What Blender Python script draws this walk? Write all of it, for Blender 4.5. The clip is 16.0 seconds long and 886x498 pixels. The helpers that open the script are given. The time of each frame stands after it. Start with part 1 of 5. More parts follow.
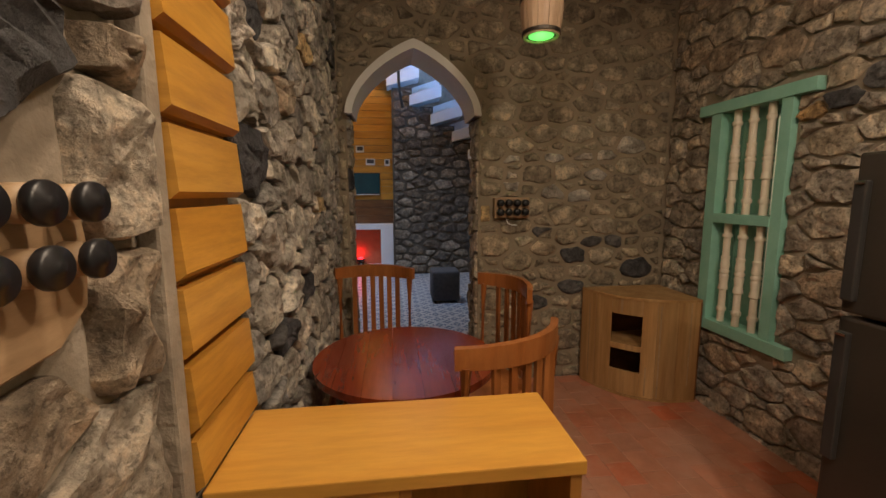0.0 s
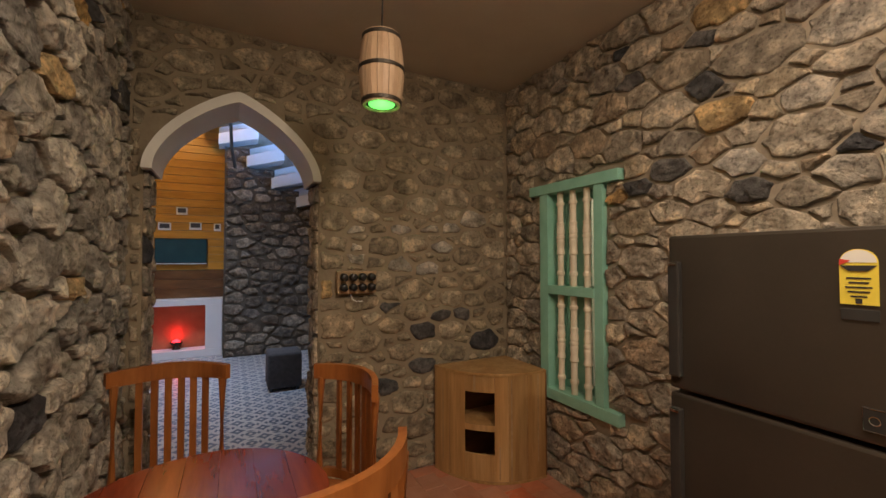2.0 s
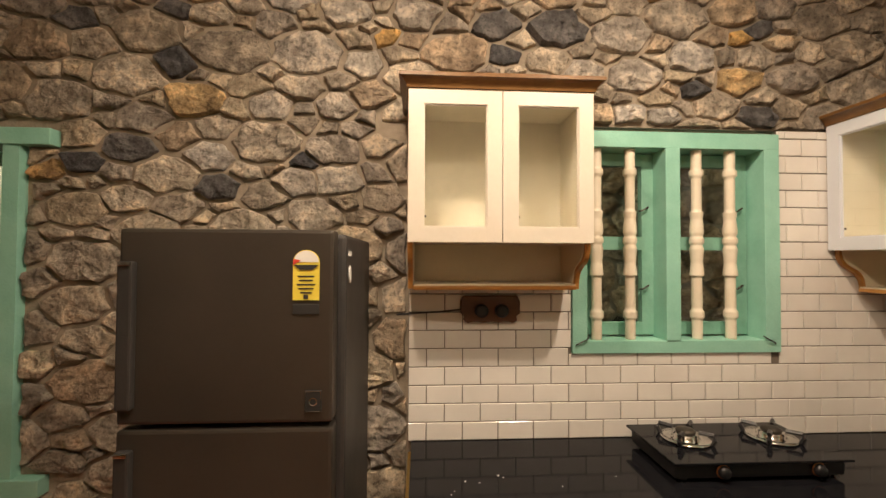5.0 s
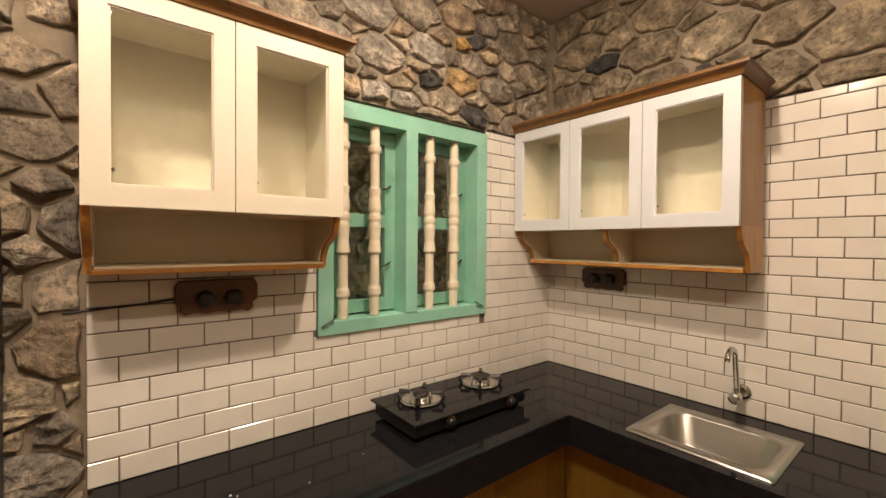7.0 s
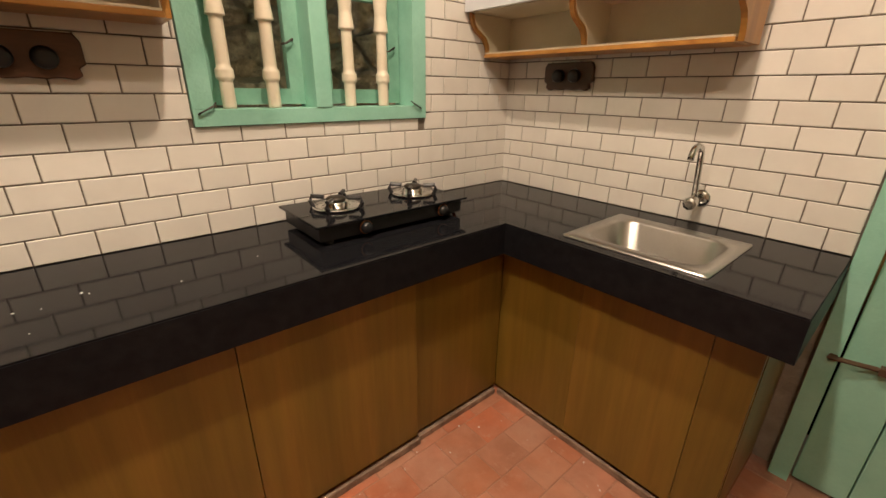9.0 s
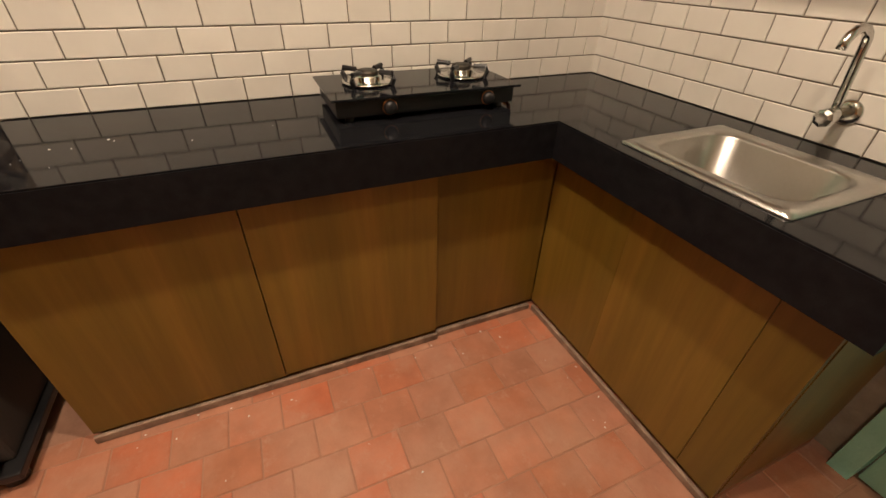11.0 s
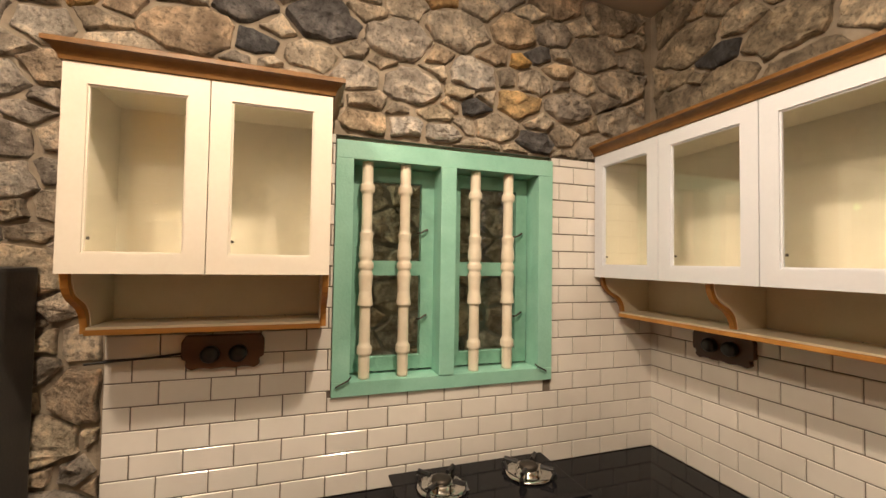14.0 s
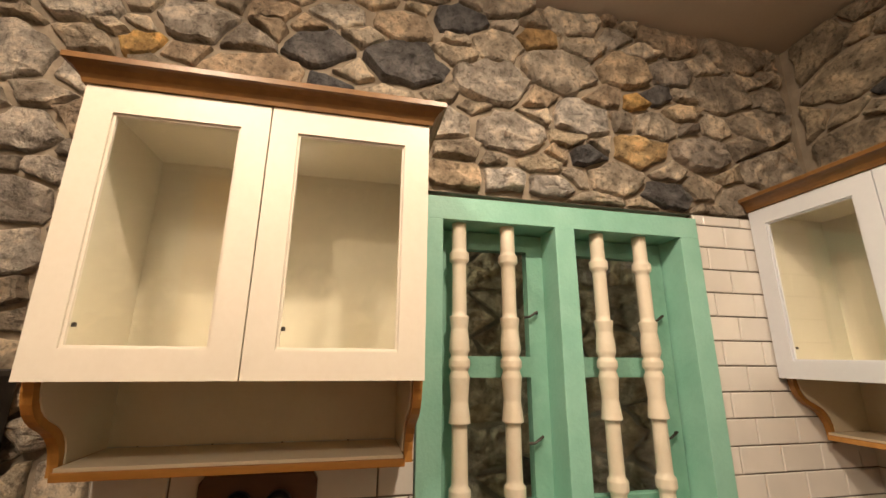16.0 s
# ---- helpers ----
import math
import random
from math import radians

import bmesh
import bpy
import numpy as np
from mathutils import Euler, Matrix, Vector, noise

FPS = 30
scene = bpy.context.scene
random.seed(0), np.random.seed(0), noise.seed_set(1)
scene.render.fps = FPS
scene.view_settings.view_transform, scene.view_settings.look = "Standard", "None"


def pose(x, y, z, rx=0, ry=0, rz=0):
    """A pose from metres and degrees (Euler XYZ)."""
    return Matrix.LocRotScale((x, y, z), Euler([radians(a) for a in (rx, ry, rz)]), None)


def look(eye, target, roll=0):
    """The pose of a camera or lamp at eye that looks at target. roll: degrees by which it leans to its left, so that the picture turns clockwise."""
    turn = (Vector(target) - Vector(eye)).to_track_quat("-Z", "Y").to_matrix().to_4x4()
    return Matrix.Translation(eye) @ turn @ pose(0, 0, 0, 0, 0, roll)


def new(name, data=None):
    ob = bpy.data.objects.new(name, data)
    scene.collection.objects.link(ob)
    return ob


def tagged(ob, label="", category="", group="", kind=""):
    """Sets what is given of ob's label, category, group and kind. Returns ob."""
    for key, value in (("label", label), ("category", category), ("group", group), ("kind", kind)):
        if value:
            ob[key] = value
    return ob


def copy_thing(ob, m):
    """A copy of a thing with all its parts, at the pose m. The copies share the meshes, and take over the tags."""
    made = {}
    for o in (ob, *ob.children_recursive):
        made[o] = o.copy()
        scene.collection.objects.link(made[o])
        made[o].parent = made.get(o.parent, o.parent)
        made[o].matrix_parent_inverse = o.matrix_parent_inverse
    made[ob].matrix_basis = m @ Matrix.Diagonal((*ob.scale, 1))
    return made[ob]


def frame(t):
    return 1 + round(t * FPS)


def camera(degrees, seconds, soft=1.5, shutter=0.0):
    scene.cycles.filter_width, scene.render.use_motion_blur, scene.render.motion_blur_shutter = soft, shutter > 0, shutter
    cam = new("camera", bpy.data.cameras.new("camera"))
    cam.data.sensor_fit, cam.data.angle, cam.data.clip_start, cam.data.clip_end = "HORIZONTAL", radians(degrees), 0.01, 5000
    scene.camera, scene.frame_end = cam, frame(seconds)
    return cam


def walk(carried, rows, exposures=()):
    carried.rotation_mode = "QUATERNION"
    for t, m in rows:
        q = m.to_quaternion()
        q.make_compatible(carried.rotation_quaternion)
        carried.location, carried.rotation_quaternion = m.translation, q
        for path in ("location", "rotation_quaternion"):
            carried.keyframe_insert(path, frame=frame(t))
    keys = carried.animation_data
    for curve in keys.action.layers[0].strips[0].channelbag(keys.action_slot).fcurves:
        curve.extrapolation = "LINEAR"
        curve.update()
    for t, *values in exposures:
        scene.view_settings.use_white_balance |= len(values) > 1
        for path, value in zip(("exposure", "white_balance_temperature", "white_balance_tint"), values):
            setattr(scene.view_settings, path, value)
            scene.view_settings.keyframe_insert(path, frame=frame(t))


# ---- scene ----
cam = camera(94.4, 16.0)
PATH = [
    (0, (-0.088, 0.057, 1.620), (0.153, 2.024, 1.350), -0.2),
    (0.5, (-0.057, 0.093, 1.650), (0.256, 2.064, 1.534), 0.1),
    (1, (0.002, 0.187, 1.657), (0.444, 2.137, 1.648), 0.1),
    (1.5, (0.031, 0.249, 1.653), (0.683, 2.139, 1.696), -0.0),
    (2, (0.039, 0.307, 1.665), (0.955, 2.083, 1.714), -0.1),
    (2.5, (0.032, 0.361, 1.665), (1.249, 1.948, 1.720), -0.1),
    (3, (0.059, 0.396, 1.666), (1.558, 1.718, 1.723), -0.1),
    (3.5, (0.091, 0.416, 1.673), (1.823, 1.414, 1.727), -0.0),
    (4, (0.129, 0.426, 1.669), (2.023, 1.066, 1.724), 0.1),
    (4.5, (0.179, 0.41, 1.673), (2.158, 0.692, 1.716), 0.2),
    (5, (0.261, 0.422, 1.668), (2.258, 0.312, 1.712), 0.3),
    (5.2, (0.304, 0.423, 1.664), (2.286, 0.159, 1.714), 0.3),
    (7.3, (0.409, 0.394, 1.628), (1.904, -0.933, 1.552), 0.2),
    (7.5, (0.402, 0.373, 1.616), (1.87, -0.979, 1.482), -0.1),
    (8, (0.422, 0.327, 1.550), (1.842, -1.05, 1.255), 0.1),
    (8.5, (0.433, 0.194, 1.473), (1.845, -1.131, 0.973), 0.4),
    (9, (0.439, 0.052, 1.384), (1.853, -1.162, 0.659), 0.7),
    (9.5, (0.444, -0.073, 1.282), (1.884, -1.104, 0.352), 0.7),
    (12, (0.297, -0.26, 1.423), (1.871, -0.82, 0.324), 0.6),
    (12.5, (0.261, -0.187, 1.515), (1.931, -0.835, 0.627), 1.1),
    (13, (0.237, -0.166, 1.604), (2.017, -0.853, 1.005), 1.7),
    (13.5, (0.269, -0.166, 1.713), (2.129, -0.847, 1.436), 1.1),
    (14, (0.417, -0.132, 1.768), (2.314, -0.763, 1.832), 0.9),
    (14.5, (0.552, -0.092, 1.782), (2.466, -0.599, 2.057), 0.7),
    (15, (0.701, -0.059, 1.762), (2.619, -0.443, 2.179), 0.4),
    (15.5, (0.817, -0.055, 1.771), (2.732, -0.406, 2.227), 0.6),
    (16, (0.887, -0.056, 1.769), (2.778, -0.466, 2.275), 0.5),
]
walk(cam, [(t, look(eye, target, roll)) for t, eye, target, roll in PATH],
     [(0, -0.36), (1.5, -0.2), (2.5, -0.08), (3, -0.08), (4, 0.12), (5, 0.1), (8, 0.1), (9, 0.27), (12, 0.24), (13, 0.22), (14.5, 0.02), (16, 0.02)])

# ---------------------------------------------------------------- light
world = bpy.data.worlds.new("world")
scene.world = world
world.use_nodes = True
wn = world.node_tree
sky = wn.nodes.new("ShaderNodeTexSky")
sky.sky_type = "NISHITA"
sky.sun_disc = False
sky.sun_elevation, sky.sun_rotation = radians(8), radians(200)
wn.nodes["Background"].inputs["Strength"].default_value = 0.05
wn.links.new(sky.outputs["Color"], wn.nodes["Background"].inputs["Color"])


def lamp(name, kind, place, power, colour, size=0.1, target=None, size_y=None):
    data = bpy.data.lights.new(name, kind)
    data.energy, data.color = power, colour
    if kind == "AREA":
        data.size = size
        if size_y:
            data.shape, data.size_y = "RECTANGLE", size_y
    else:
        data.shadow_soft_size = size
    ob = new(name, data)
    ob.matrix_world = look(place, target) if target else pose(*place)
    return ob


# three warm ceiling lamps with domed bulbs, daylight of the stair well, the hall bulb, the glowing hearth
WARM = (1.0, 0.79, 0.59)
for place, power, bulb in (((0.92, -0.45, 3.012), 26, 13), ((0.92, 0.58, 3.012), 19, 10), ((0.03, 0.45, 3.012), 16, 10)):
    lamp("ceiling_lamp_light", "AREA", place, power, WARM, 0.10, (place[0], place[1], 0.0)).data.shape = "DISK"
    lamp("ceiling_bulb_light", "POINT", (place[0], place[1], 2.93), bulb, WARM, 0.045)
lamp("stair_daylight", "AREA", (2.9, 5.6, 3.6), 45, (0.20, 0.45, 1.0), 1.0, (0.4, 7.4, 4.3)).data.spread = radians(55)
# added overhead fill with no opening behind it, brightens hall floor and mantel
lamp("hall_floor_fill", "AREA", (-0.4, 5.4, 4.88), 58, (0.55, 0.72, 1.0), 1.0, (-0.6, 6.6, 0.0)).data.spread = radians(75)
lamp("hall_bulb_light", "POINT", (-0.8, 6.7, 4.0), 42, (1.0, 0.58, 0.20), 0.06)
lamp("hearth_light", "POINT", (-0.70, 7.80, 0.52), 2.2, (1.0, 0.03, 0.04), 0.04)
lamp("barrel_bulb_light", "POINT", (0.643, 2.089, 2.33), 0.35, (0.25, 1.0, 0.22), 0.03)
lamp("yard_lamp_light", "POINT", (2.62, 1.4, 2.9), 90, (1.0, 0.92, 0.62), 0.05)

# ---------------------------------------------------------------- materials


def nodes_of(name):
    m = bpy.data.materials.new(name)
    m.use_nodes = True
    t = m.node_tree
    return m, t, t.nodes["Principled BSDF"]


def add(t, kind, **values):
    n = t.nodes.new(kind)
    for k, v in values.items():
        n.inputs[k].default_value = v
    return n


def ramp(t, stops, constant=False):
    n = t.nodes.new("ShaderNodeValToRGB")
    r = n.color_ramp
    r.interpolation = "CONSTANT" if constant else "LINEAR"
    while len(r.elements) < len(stops):
        r.elements.new(0.5)
    for e, (p, c) in zip(r.elements, stops):
        e.position, e.color = p, (*c, 1)
    return n


def mixed(t, a, b, fac, mode="MIX"):
    n = t.nodes.new("ShaderNodeMix")
    n.data_type, n.blend_type = "RGBA", mode
    for sock, v in ((n.inputs[6], a), (n.inputs[7], b), (n.inputs[0], fac)):
        if isinstance(v, bpy.types.NodeSocket):
            t.links.new(v, sock)
        elif isinstance(v, (int, float)):
            sock.default_value = v
        else:
            sock.default_value = (*v, 1)
    return n.outputs[2]


def coords(t, stretch=(1, 1, 1), shift=False):
    c = t.nodes.new("ShaderNodeTexCoord")
    m = t.nodes.new("ShaderNodeMapping")
    m.inputs["Scale"].default_value = stretch
    t.links.new(c.outputs["Object"], m.inputs["Vector"])
    if shift:
        o = t.nodes.new("ShaderNodeObjectInfo")
        k = t.nodes.new("ShaderNodeMath")
        k.operation = "MULTIPLY"
        k.inputs[1].default_value = 37.0
        t.links.new(o.outputs["Random"], k.inputs[0])
        t.links.new(k.outputs[0], m.inputs["Location"])
    return m.outputs["Vector"]


def noise_tex(t, vec, scale, detail=5.0, rough=0.55):
    n = add(t, "ShaderNodeTexNoise", Scale=scale, Detail=detail, Roughness=rough)
    t.links.new(vec, n.inputs["Vector"])
    return n.outputs["Fac"]


def bumped(t, shader, height, strength, distance):
    b = add(t, "ShaderNodeBump", Strength=strength, Distance=distance)
    t.links.new(height, b.inputs["Height"])
    t.links.new(b.outputs["Normal"], shader.inputs["Normal"])


def plain(name, a, b, rough=0.5, scale=6.0, bump=0.15, metal=0.0, fine=90.0, spread=0.1, coat=0.0, spec=0.5):
    """Paint, plaster, metal: two scales of variation in colour and gloss."""
    m, t, s = nodes_of(name)
    v = coords(t)
    n1, n2 = noise_tex(t, v, scale), noise_tex(t, v, fine, 3.0)
    r = ramp(t, [(0.3, a), (0.7, b)])
    t.links.new(n1, r.inputs[0])
    c = mixed(t, r.outputs[0], n2, 0.06, "OVERLAY")
    t.links.new(c, s.inputs["Base Color"])
    s.inputs["Specular IOR Level"].default_value = spec
    rr = t.nodes.new("ShaderNodeMapRange")
    rr.inputs["To Min"].default_value, rr.inputs["To Max"].default_value = max(rough - spread, 0.02), min(rough + spread, 1)
    t.links.new(n1, rr.inputs["Value"])
    t.links.new(rr.outputs[0], s.inputs["Roughness"])
    s.inputs["Metallic"].default_value = metal
    s.inputs["Coat Weight"].default_value = coat
    if bump:
        bumped(t, s, n2, bump, 0.004)
    return m


def wood(name, a, b, c, stretch, rough=0.4, shift=True, coat=0.0, grain=0.55):
    """Planed wood; stretch is small along the grain."""
    m, t, s = nodes_of(name)
    v = coords(t, stretch, shift)
    big, fine = noise_tex(t, v, 3.0, 4.0), noise_tex(t, v, 14.0, 6.0, 0.7)
    r1 = ramp(t, [(0.3, a), (0.5, b), (0.72, c)])
    t.links.new(big, r1.inputs[0])
    r2 = ramp(t, [(0.35, (0.55, 0.5, 0.45)), (0.6, (1, 1, 1))])
    t.links.new(fine, r2.inputs[0])
    col = mixed(t, r1.outputs[0], r2.outputs[0], grain, "MULTIPLY")
    o = t.nodes.new("ShaderNodeObjectInfo")
    tone = ramp(t, [(0.0, (0.82, 0.8, 0.78)), (1.0, (1.12, 1.08, 1.04))])
    t.links.new(o.outputs["Random"], tone.inputs[0])
    col = mixed(t, col, tone.outputs[0], 0.8, "MULTIPLY")
    t.links.new(col, s.inputs["Base Color"])
    s.inputs["Roughness"].default_value = rough
    s.inputs["Coat Weight"].default_value, s.inputs["Coat Roughness"].default_value = coat, 0.15
    bumped(t, s, fine, 0.45 * grain, 0.002)
    return m


def stone_material(name, tones, island=False):
    """Rubble stone: each stone its own tone, mottled, pitted and dusty."""
    m, t, s = nodes_of(name)
    v = coords(t, (1, 1, 1), not island)
    if island:
        g = t.nodes.new("ShaderNodeNewGeometry")
        rnd = g.outputs["Random Per Island"]
    else:
        rnd = t.nodes.new("ShaderNodeObjectInfo").outputs["Random"]
    base = ramp(t, [(i / len(tones), c) for i, c in enumerate(tones)], True)
    t.links.new(rnd, base.inputs[0])
    blotch, grain, pit = noise_tex(t, v, 11.0, 6.0, 0.65), noise_tex(t, v, 60.0, 5.0, 0.7), noise_tex(t, v, 26.0, 8.0, 0.72)
    r1 = ramp(t, [(0.32, (0.36, 0.33, 0.30)), (0.5, (1, 1, 1)), (0.62, (1.95, 1.90, 1.82))])
    t.links.new(blotch, r1.inputs[0])
    col = mixed(t, base.outputs[0], r1.outputs[0], 0.8, "MULTIPLY")
    r2 = ramp(t, [(0.36, (0.25, 0.23, 0.21)), (0.47, (1, 1, 1)), (0.68, (1.25, 1.22, 1.18))])
    t.links.new(grain, r2.inputs[0])
    col = mixed(t, col, r2.outputs[0], 0.65, "MULTIPLY")
    t.links.new(col, s.inputs["Base Color"])
    s.inputs["Roughness"].default_value = 0.82
    h = t.nodes.new("ShaderNodeMath")
    h.operation = "ADD"
    t.links.new(pit, h.inputs[0])
    t.links.new(blotch, h.inputs[1])
    bumped(t, s, h.outputs[0], 1.0, 0.030)
    return m


def glass(name, tint=(0.95, 1.0, 0.97), rough=0.0):
    m, t, s = nodes_of(name)
    s.inputs["Base Color"].default_value = (*tint, 1)
    s.inputs["Transmission Weight"].default_value = 1.0
    s.inputs["Roughness"].default_value, s.inputs["IOR"].default_value = rough, 1.45
    return m


def glowing(name, colour, power):
    m, t, s = nodes_of(name)
    s.inputs["Base Color"].default_value = (*colour, 1)
    s.inputs["Emission Color"].default_value = (*colour, 1)
    s.inputs["Emission Strength"].default_value = power
    return m


def per_piece(name, tones, rough, bump, coat=0.0, scale=14.0, spread=0.45, scuff=None):
    """Tiles: each piece its own tone, with clouding and scuffs."""
    m, t, s = nodes_of(name)
    v = coords(t, (1, 1, 1), True)
    base = ramp(t, [(i / max(len(tones) - 1, 1), c) for i, c in enumerate(tones)])
    t.links.new(t.nodes.new("ShaderNodeObjectInfo").outputs["Random"], base.inputs[0])
    cloud, fine = noise_tex(t, v, scale, 6.0, 0.6), noise_tex(t, v, 120.0, 4.0)
    r = ramp(t, [(0.3, (0.72, 0.70, 0.68)), (0.65, (1.1, 1.1, 1.1))])
    t.links.new(cloud, r.inputs[0])
    col = mixed(t, base.outputs[0], r.outputs[0], spread, "MULTIPLY")
    if scuff:
        g = t.nodes.new("ShaderNodeNewGeometry").outputs["Position"]
        for size, lo, hi, amount in ((2.6, 0.46, 0.72, 0.75), (17.0, 0.56, 0.70, 0.55)):
            k = ramp(t, [(lo, (0, 0, 0)), (hi, (amount, amount, amount))])
            t.links.new(noise_tex(t, g, size, 7.0, 0.65), k.inputs[0])
            col = mixed(t, col, scuff, k.outputs[0])
    t.links.new(col, s.inputs["Base Color"])
    s.inputs["Roughness"].default_value = rough
    s.inputs["Coat Weight"].default_value = coat
    bumped(t, s, fine if rough > 0.3 else cloud, bump, 0.003)
    return m


GREY_TONES = [(0.36, 0.305, 0.235), (0.44, 0.38, 0.30), (0.29, 0.25, 0.20), (0.50, 0.435, 0.345), (0.39, 0.31, 0.225), (0.31, 0.275, 0.235), (0.45, 0.38, 0.28), (0.40, 0.35, 0.285)]
BROWN_TONES = [(0.30, 0.25, 0.18), (0.37, 0.31, 0.225), (0.32, 0.265, 0.19), (0.44, 0.375, 0.28), (0.27, 0.225, 0.165), (0.34, 0.29, 0.215)]
M_STONE = stone_material("rubble_stone", GREY_TONES)
M_STONE_REST = stone_material("rubble_stone_rest", GREY_TONES, True)
WEST_TONES = [(0.47, 0.43, 0.37), (0.38, 0.345, 0.29), (0.52, 0.475, 0.41), (0.31, 0.285, 0.25), (0.43, 0.39, 0.33), (0.26, 0.245, 0.225), (0.49, 0.45, 0.385)]
M_STONE_WEST = stone_material("pale_rubble", WEST_TONES)
M_STONE_WEST_REST = stone_material("pale_rubble_rest", WEST_TONES, True)
M_STONE_BROWN = stone_material("brown_stone", BROWN_TONES)
M_STONE_BROWN_REST = stone_material("brown_stone_rest", BROWN_TONES, True)
M_STONE_DARK = stone_material("slate_stone", [(0.055, 0.055, 0.062), (0.085, 0.085, 0.09), (0.12, 0.115, 0.115)])
M_STONE_OCHRE = stone_material("ochre_stone", [(0.50, 0.32, 0.12), (0.46, 0.33, 0.17), (0.42, 0.27, 0.12)])
M_STONE_PALE = stone_material("pale_stone", [(0.44, 0.41, 0.37), (0.40, 0.36, 0.31), (0.48, 0.44, 0.38)])
M_STONE_TAN = stone_material("tan_stone", [(0.42, 0.33, 0.23), (0.36, 0.28, 0.20), (0.46, 0.37, 0.26)])
M_MORTAR = plain("mortar", (0.22, 0.18, 0.135), (0.38, 0.32, 0.245), 0.92, 9.0, 1.0, fine=55.0)
M_MORTAR_BROWN = plain("brown_mortar", (0.22, 0.175, 0.12), (0.32, 0.26, 0.185), 0.92, 6.0, 1.0, fine=40.0)
M_PLASTER = plain("white_plaster", (0.70, 0.69, 0.66), (0.80, 0.79, 0.76), 0.8, 3.0, 0.25)
M_CEILING = plain("ceiling_paint", (0.50, 0.46, 0.40), (0.58, 0.54, 0.47), 0.85, 2.0, 0.2)
M_GROUT = plain("grout", (0.12, 0.098, 0.078), (0.18, 0.15, 0.122), 0.9, 20.0, 0.3)
M_TILE = per_piece("white_glazed_tile", [(0.72, 0.69, 0.64), (0.78, 0.75, 0.70)], 0.14, 0.08, 0.3, 5.0, 0.25)
M_TERRACOTTA = per_piece("terracotta", [(0.43, 0.135, 0.065), (0.40, 0.165, 0.095), (0.46, 0.20, 0.12), (0.50, 0.125, 0.05), (0.38, 0.17, 0.105), (0.44, 0.19, 0.12), (0.41, 0.155, 0.08)], 0.55, 0.35, 0.0, 9.0, 0.7, (0.47, 0.27, 0.19))
M_FLOOR_BED = plain("floor_bed", (0.30, 0.15, 0.10), (0.42, 0.23, 0.155), 0.9, 10.0, 0.4)
M_GRANITE = plain("black_granite", (0.006, 0.006, 0.008), (0.013, 0.013, 0.015), 0.08, 30.0, 0.0, fine=300.0, spread=0.02, spec=0.14)
M_GRANITE_EDGE = plain("dull_granite_edge", (0.006, 0.006, 0.008), (0.012, 0.012, 0.014), 0.42, 30.0, 0.1, fine=200.0, spread=0.08, spec=0.12)
M_CEMENT = plain("dusty_cement", (0.13, 0.085, 0.06), (0.36, 0.25, 0.185), 0.9, 16.0, 0.9)
M_MINT = plain("mint_paint", (0.24, 0.52, 0.41), (0.31, 0.60, 0.49), 0.45, 9.0, 0.3)
M_MINT_OLD = plain("old_mint_paint", (0.17, 0.37, 0.28), (0.24, 0.48, 0.38), 0.5, 12.0, 0.4)
M_DOOR_GREEN = plain("door_green_paint", (0.22, 0.46, 0.36), (0.28, 0.53, 0.42), 0.5, 5.0, 0.35)
M_RUST = plain("rusted_iron", (0.085, 0.055, 0.035), (0.14, 0.09, 0.055), 0.6, 18.0, 0.4, 0.5)
M_CREAM = plain("cream_turned_wood", (0.70, 0.62, 0.48), (0.80, 0.73, 0.60), 0.42, 10.0, 0.15)
M_DOOR_CREAM = plain("cream_lacquer", (0.62, 0.575, 0.49), (0.67, 0.625, 0.54), 0.38, 2.0, 0.05)
M_DOOR_WHITE = plain("white_lacquer", (0.63, 0.66, 0.71), (0.68, 0.71, 0.76), 0.38, 2.0, 0.05)
M_INSIDE = plain("cupboard_lining", (0.55, 0.49, 0.385), (0.61, 0.55, 0.44), 0.55, 4.0, 0.1)
M_SHELF = plain("cream_shelf_lining", (0.66, 0.58, 0.43), (0.74, 0.66, 0.51), 0.5, 4.0, 0.1)
M_TEAK = wood("orange_teak", (0.36, 0.16, 0.035), (0.46, 0.22, 0.05), (0.54, 0.28, 0.075), (2.0, 2.0, 0.25), 0.38)
M_TEAK_FLAT = wood("orange_teak_board", (0.36, 0.16, 0.035), (0.46, 0.22, 0.05), (0.54, 0.28, 0.075), (2.0, 0.3, 2.0), 0.35)
M_CORNICE = wood("brown_moulding", (0.13, 0.060, 0.016), (0.165, 0.08, 0.022), (0.20, 0.10, 0.03), (2.0, 2.0, 2.0), 0.35)
M_PLANK = wood("golden_plank", (0.52, 0.245, 0.035), (0.62, 0.315, 0.05), (0.68, 0.37, 0.075), (0.35, 0.35, 3.0), 0.35)
M_CONSOLE = wood("golden_console_wood", (0.56, 0.27, 0.045), (0.63, 0.33, 0.06), (0.68, 0.38, 0.08), (0.35, 2.5, 2.5), 0.3, True, 0.0, 0.35)
M_BASE = wood("brown_veneer", (0.145, 0.095, 0.014), (0.190, 0.119, 0.018), (0.240, 0.138, 0.023), (2.4, 2.4, 0.13), 0.35, True, 0.0, 0.36)
M_RED = wood("red_brown_wood", (0.15, 0.022, 0.008), (0.21, 0.034, 0.011), (0.27, 0.055, 0.018), (3.0, 0.35, 3.0), 0.16, True, 0.4)
M_CHAIR = wood("chair_wood", (0.26, 0.085, 0.022), (0.34, 0.12, 0.032), (0.40, 0.16, 0.05), (2.5, 2.5, 0.4), 0.3)
M_OAK = wood("corner_cabinet_wood", (0.36, 0.20, 0.075), (0.46, 0.275, 0.115), (0.56, 0.37, 0.18), (3.0, 3.0, 0.2), 0.4)
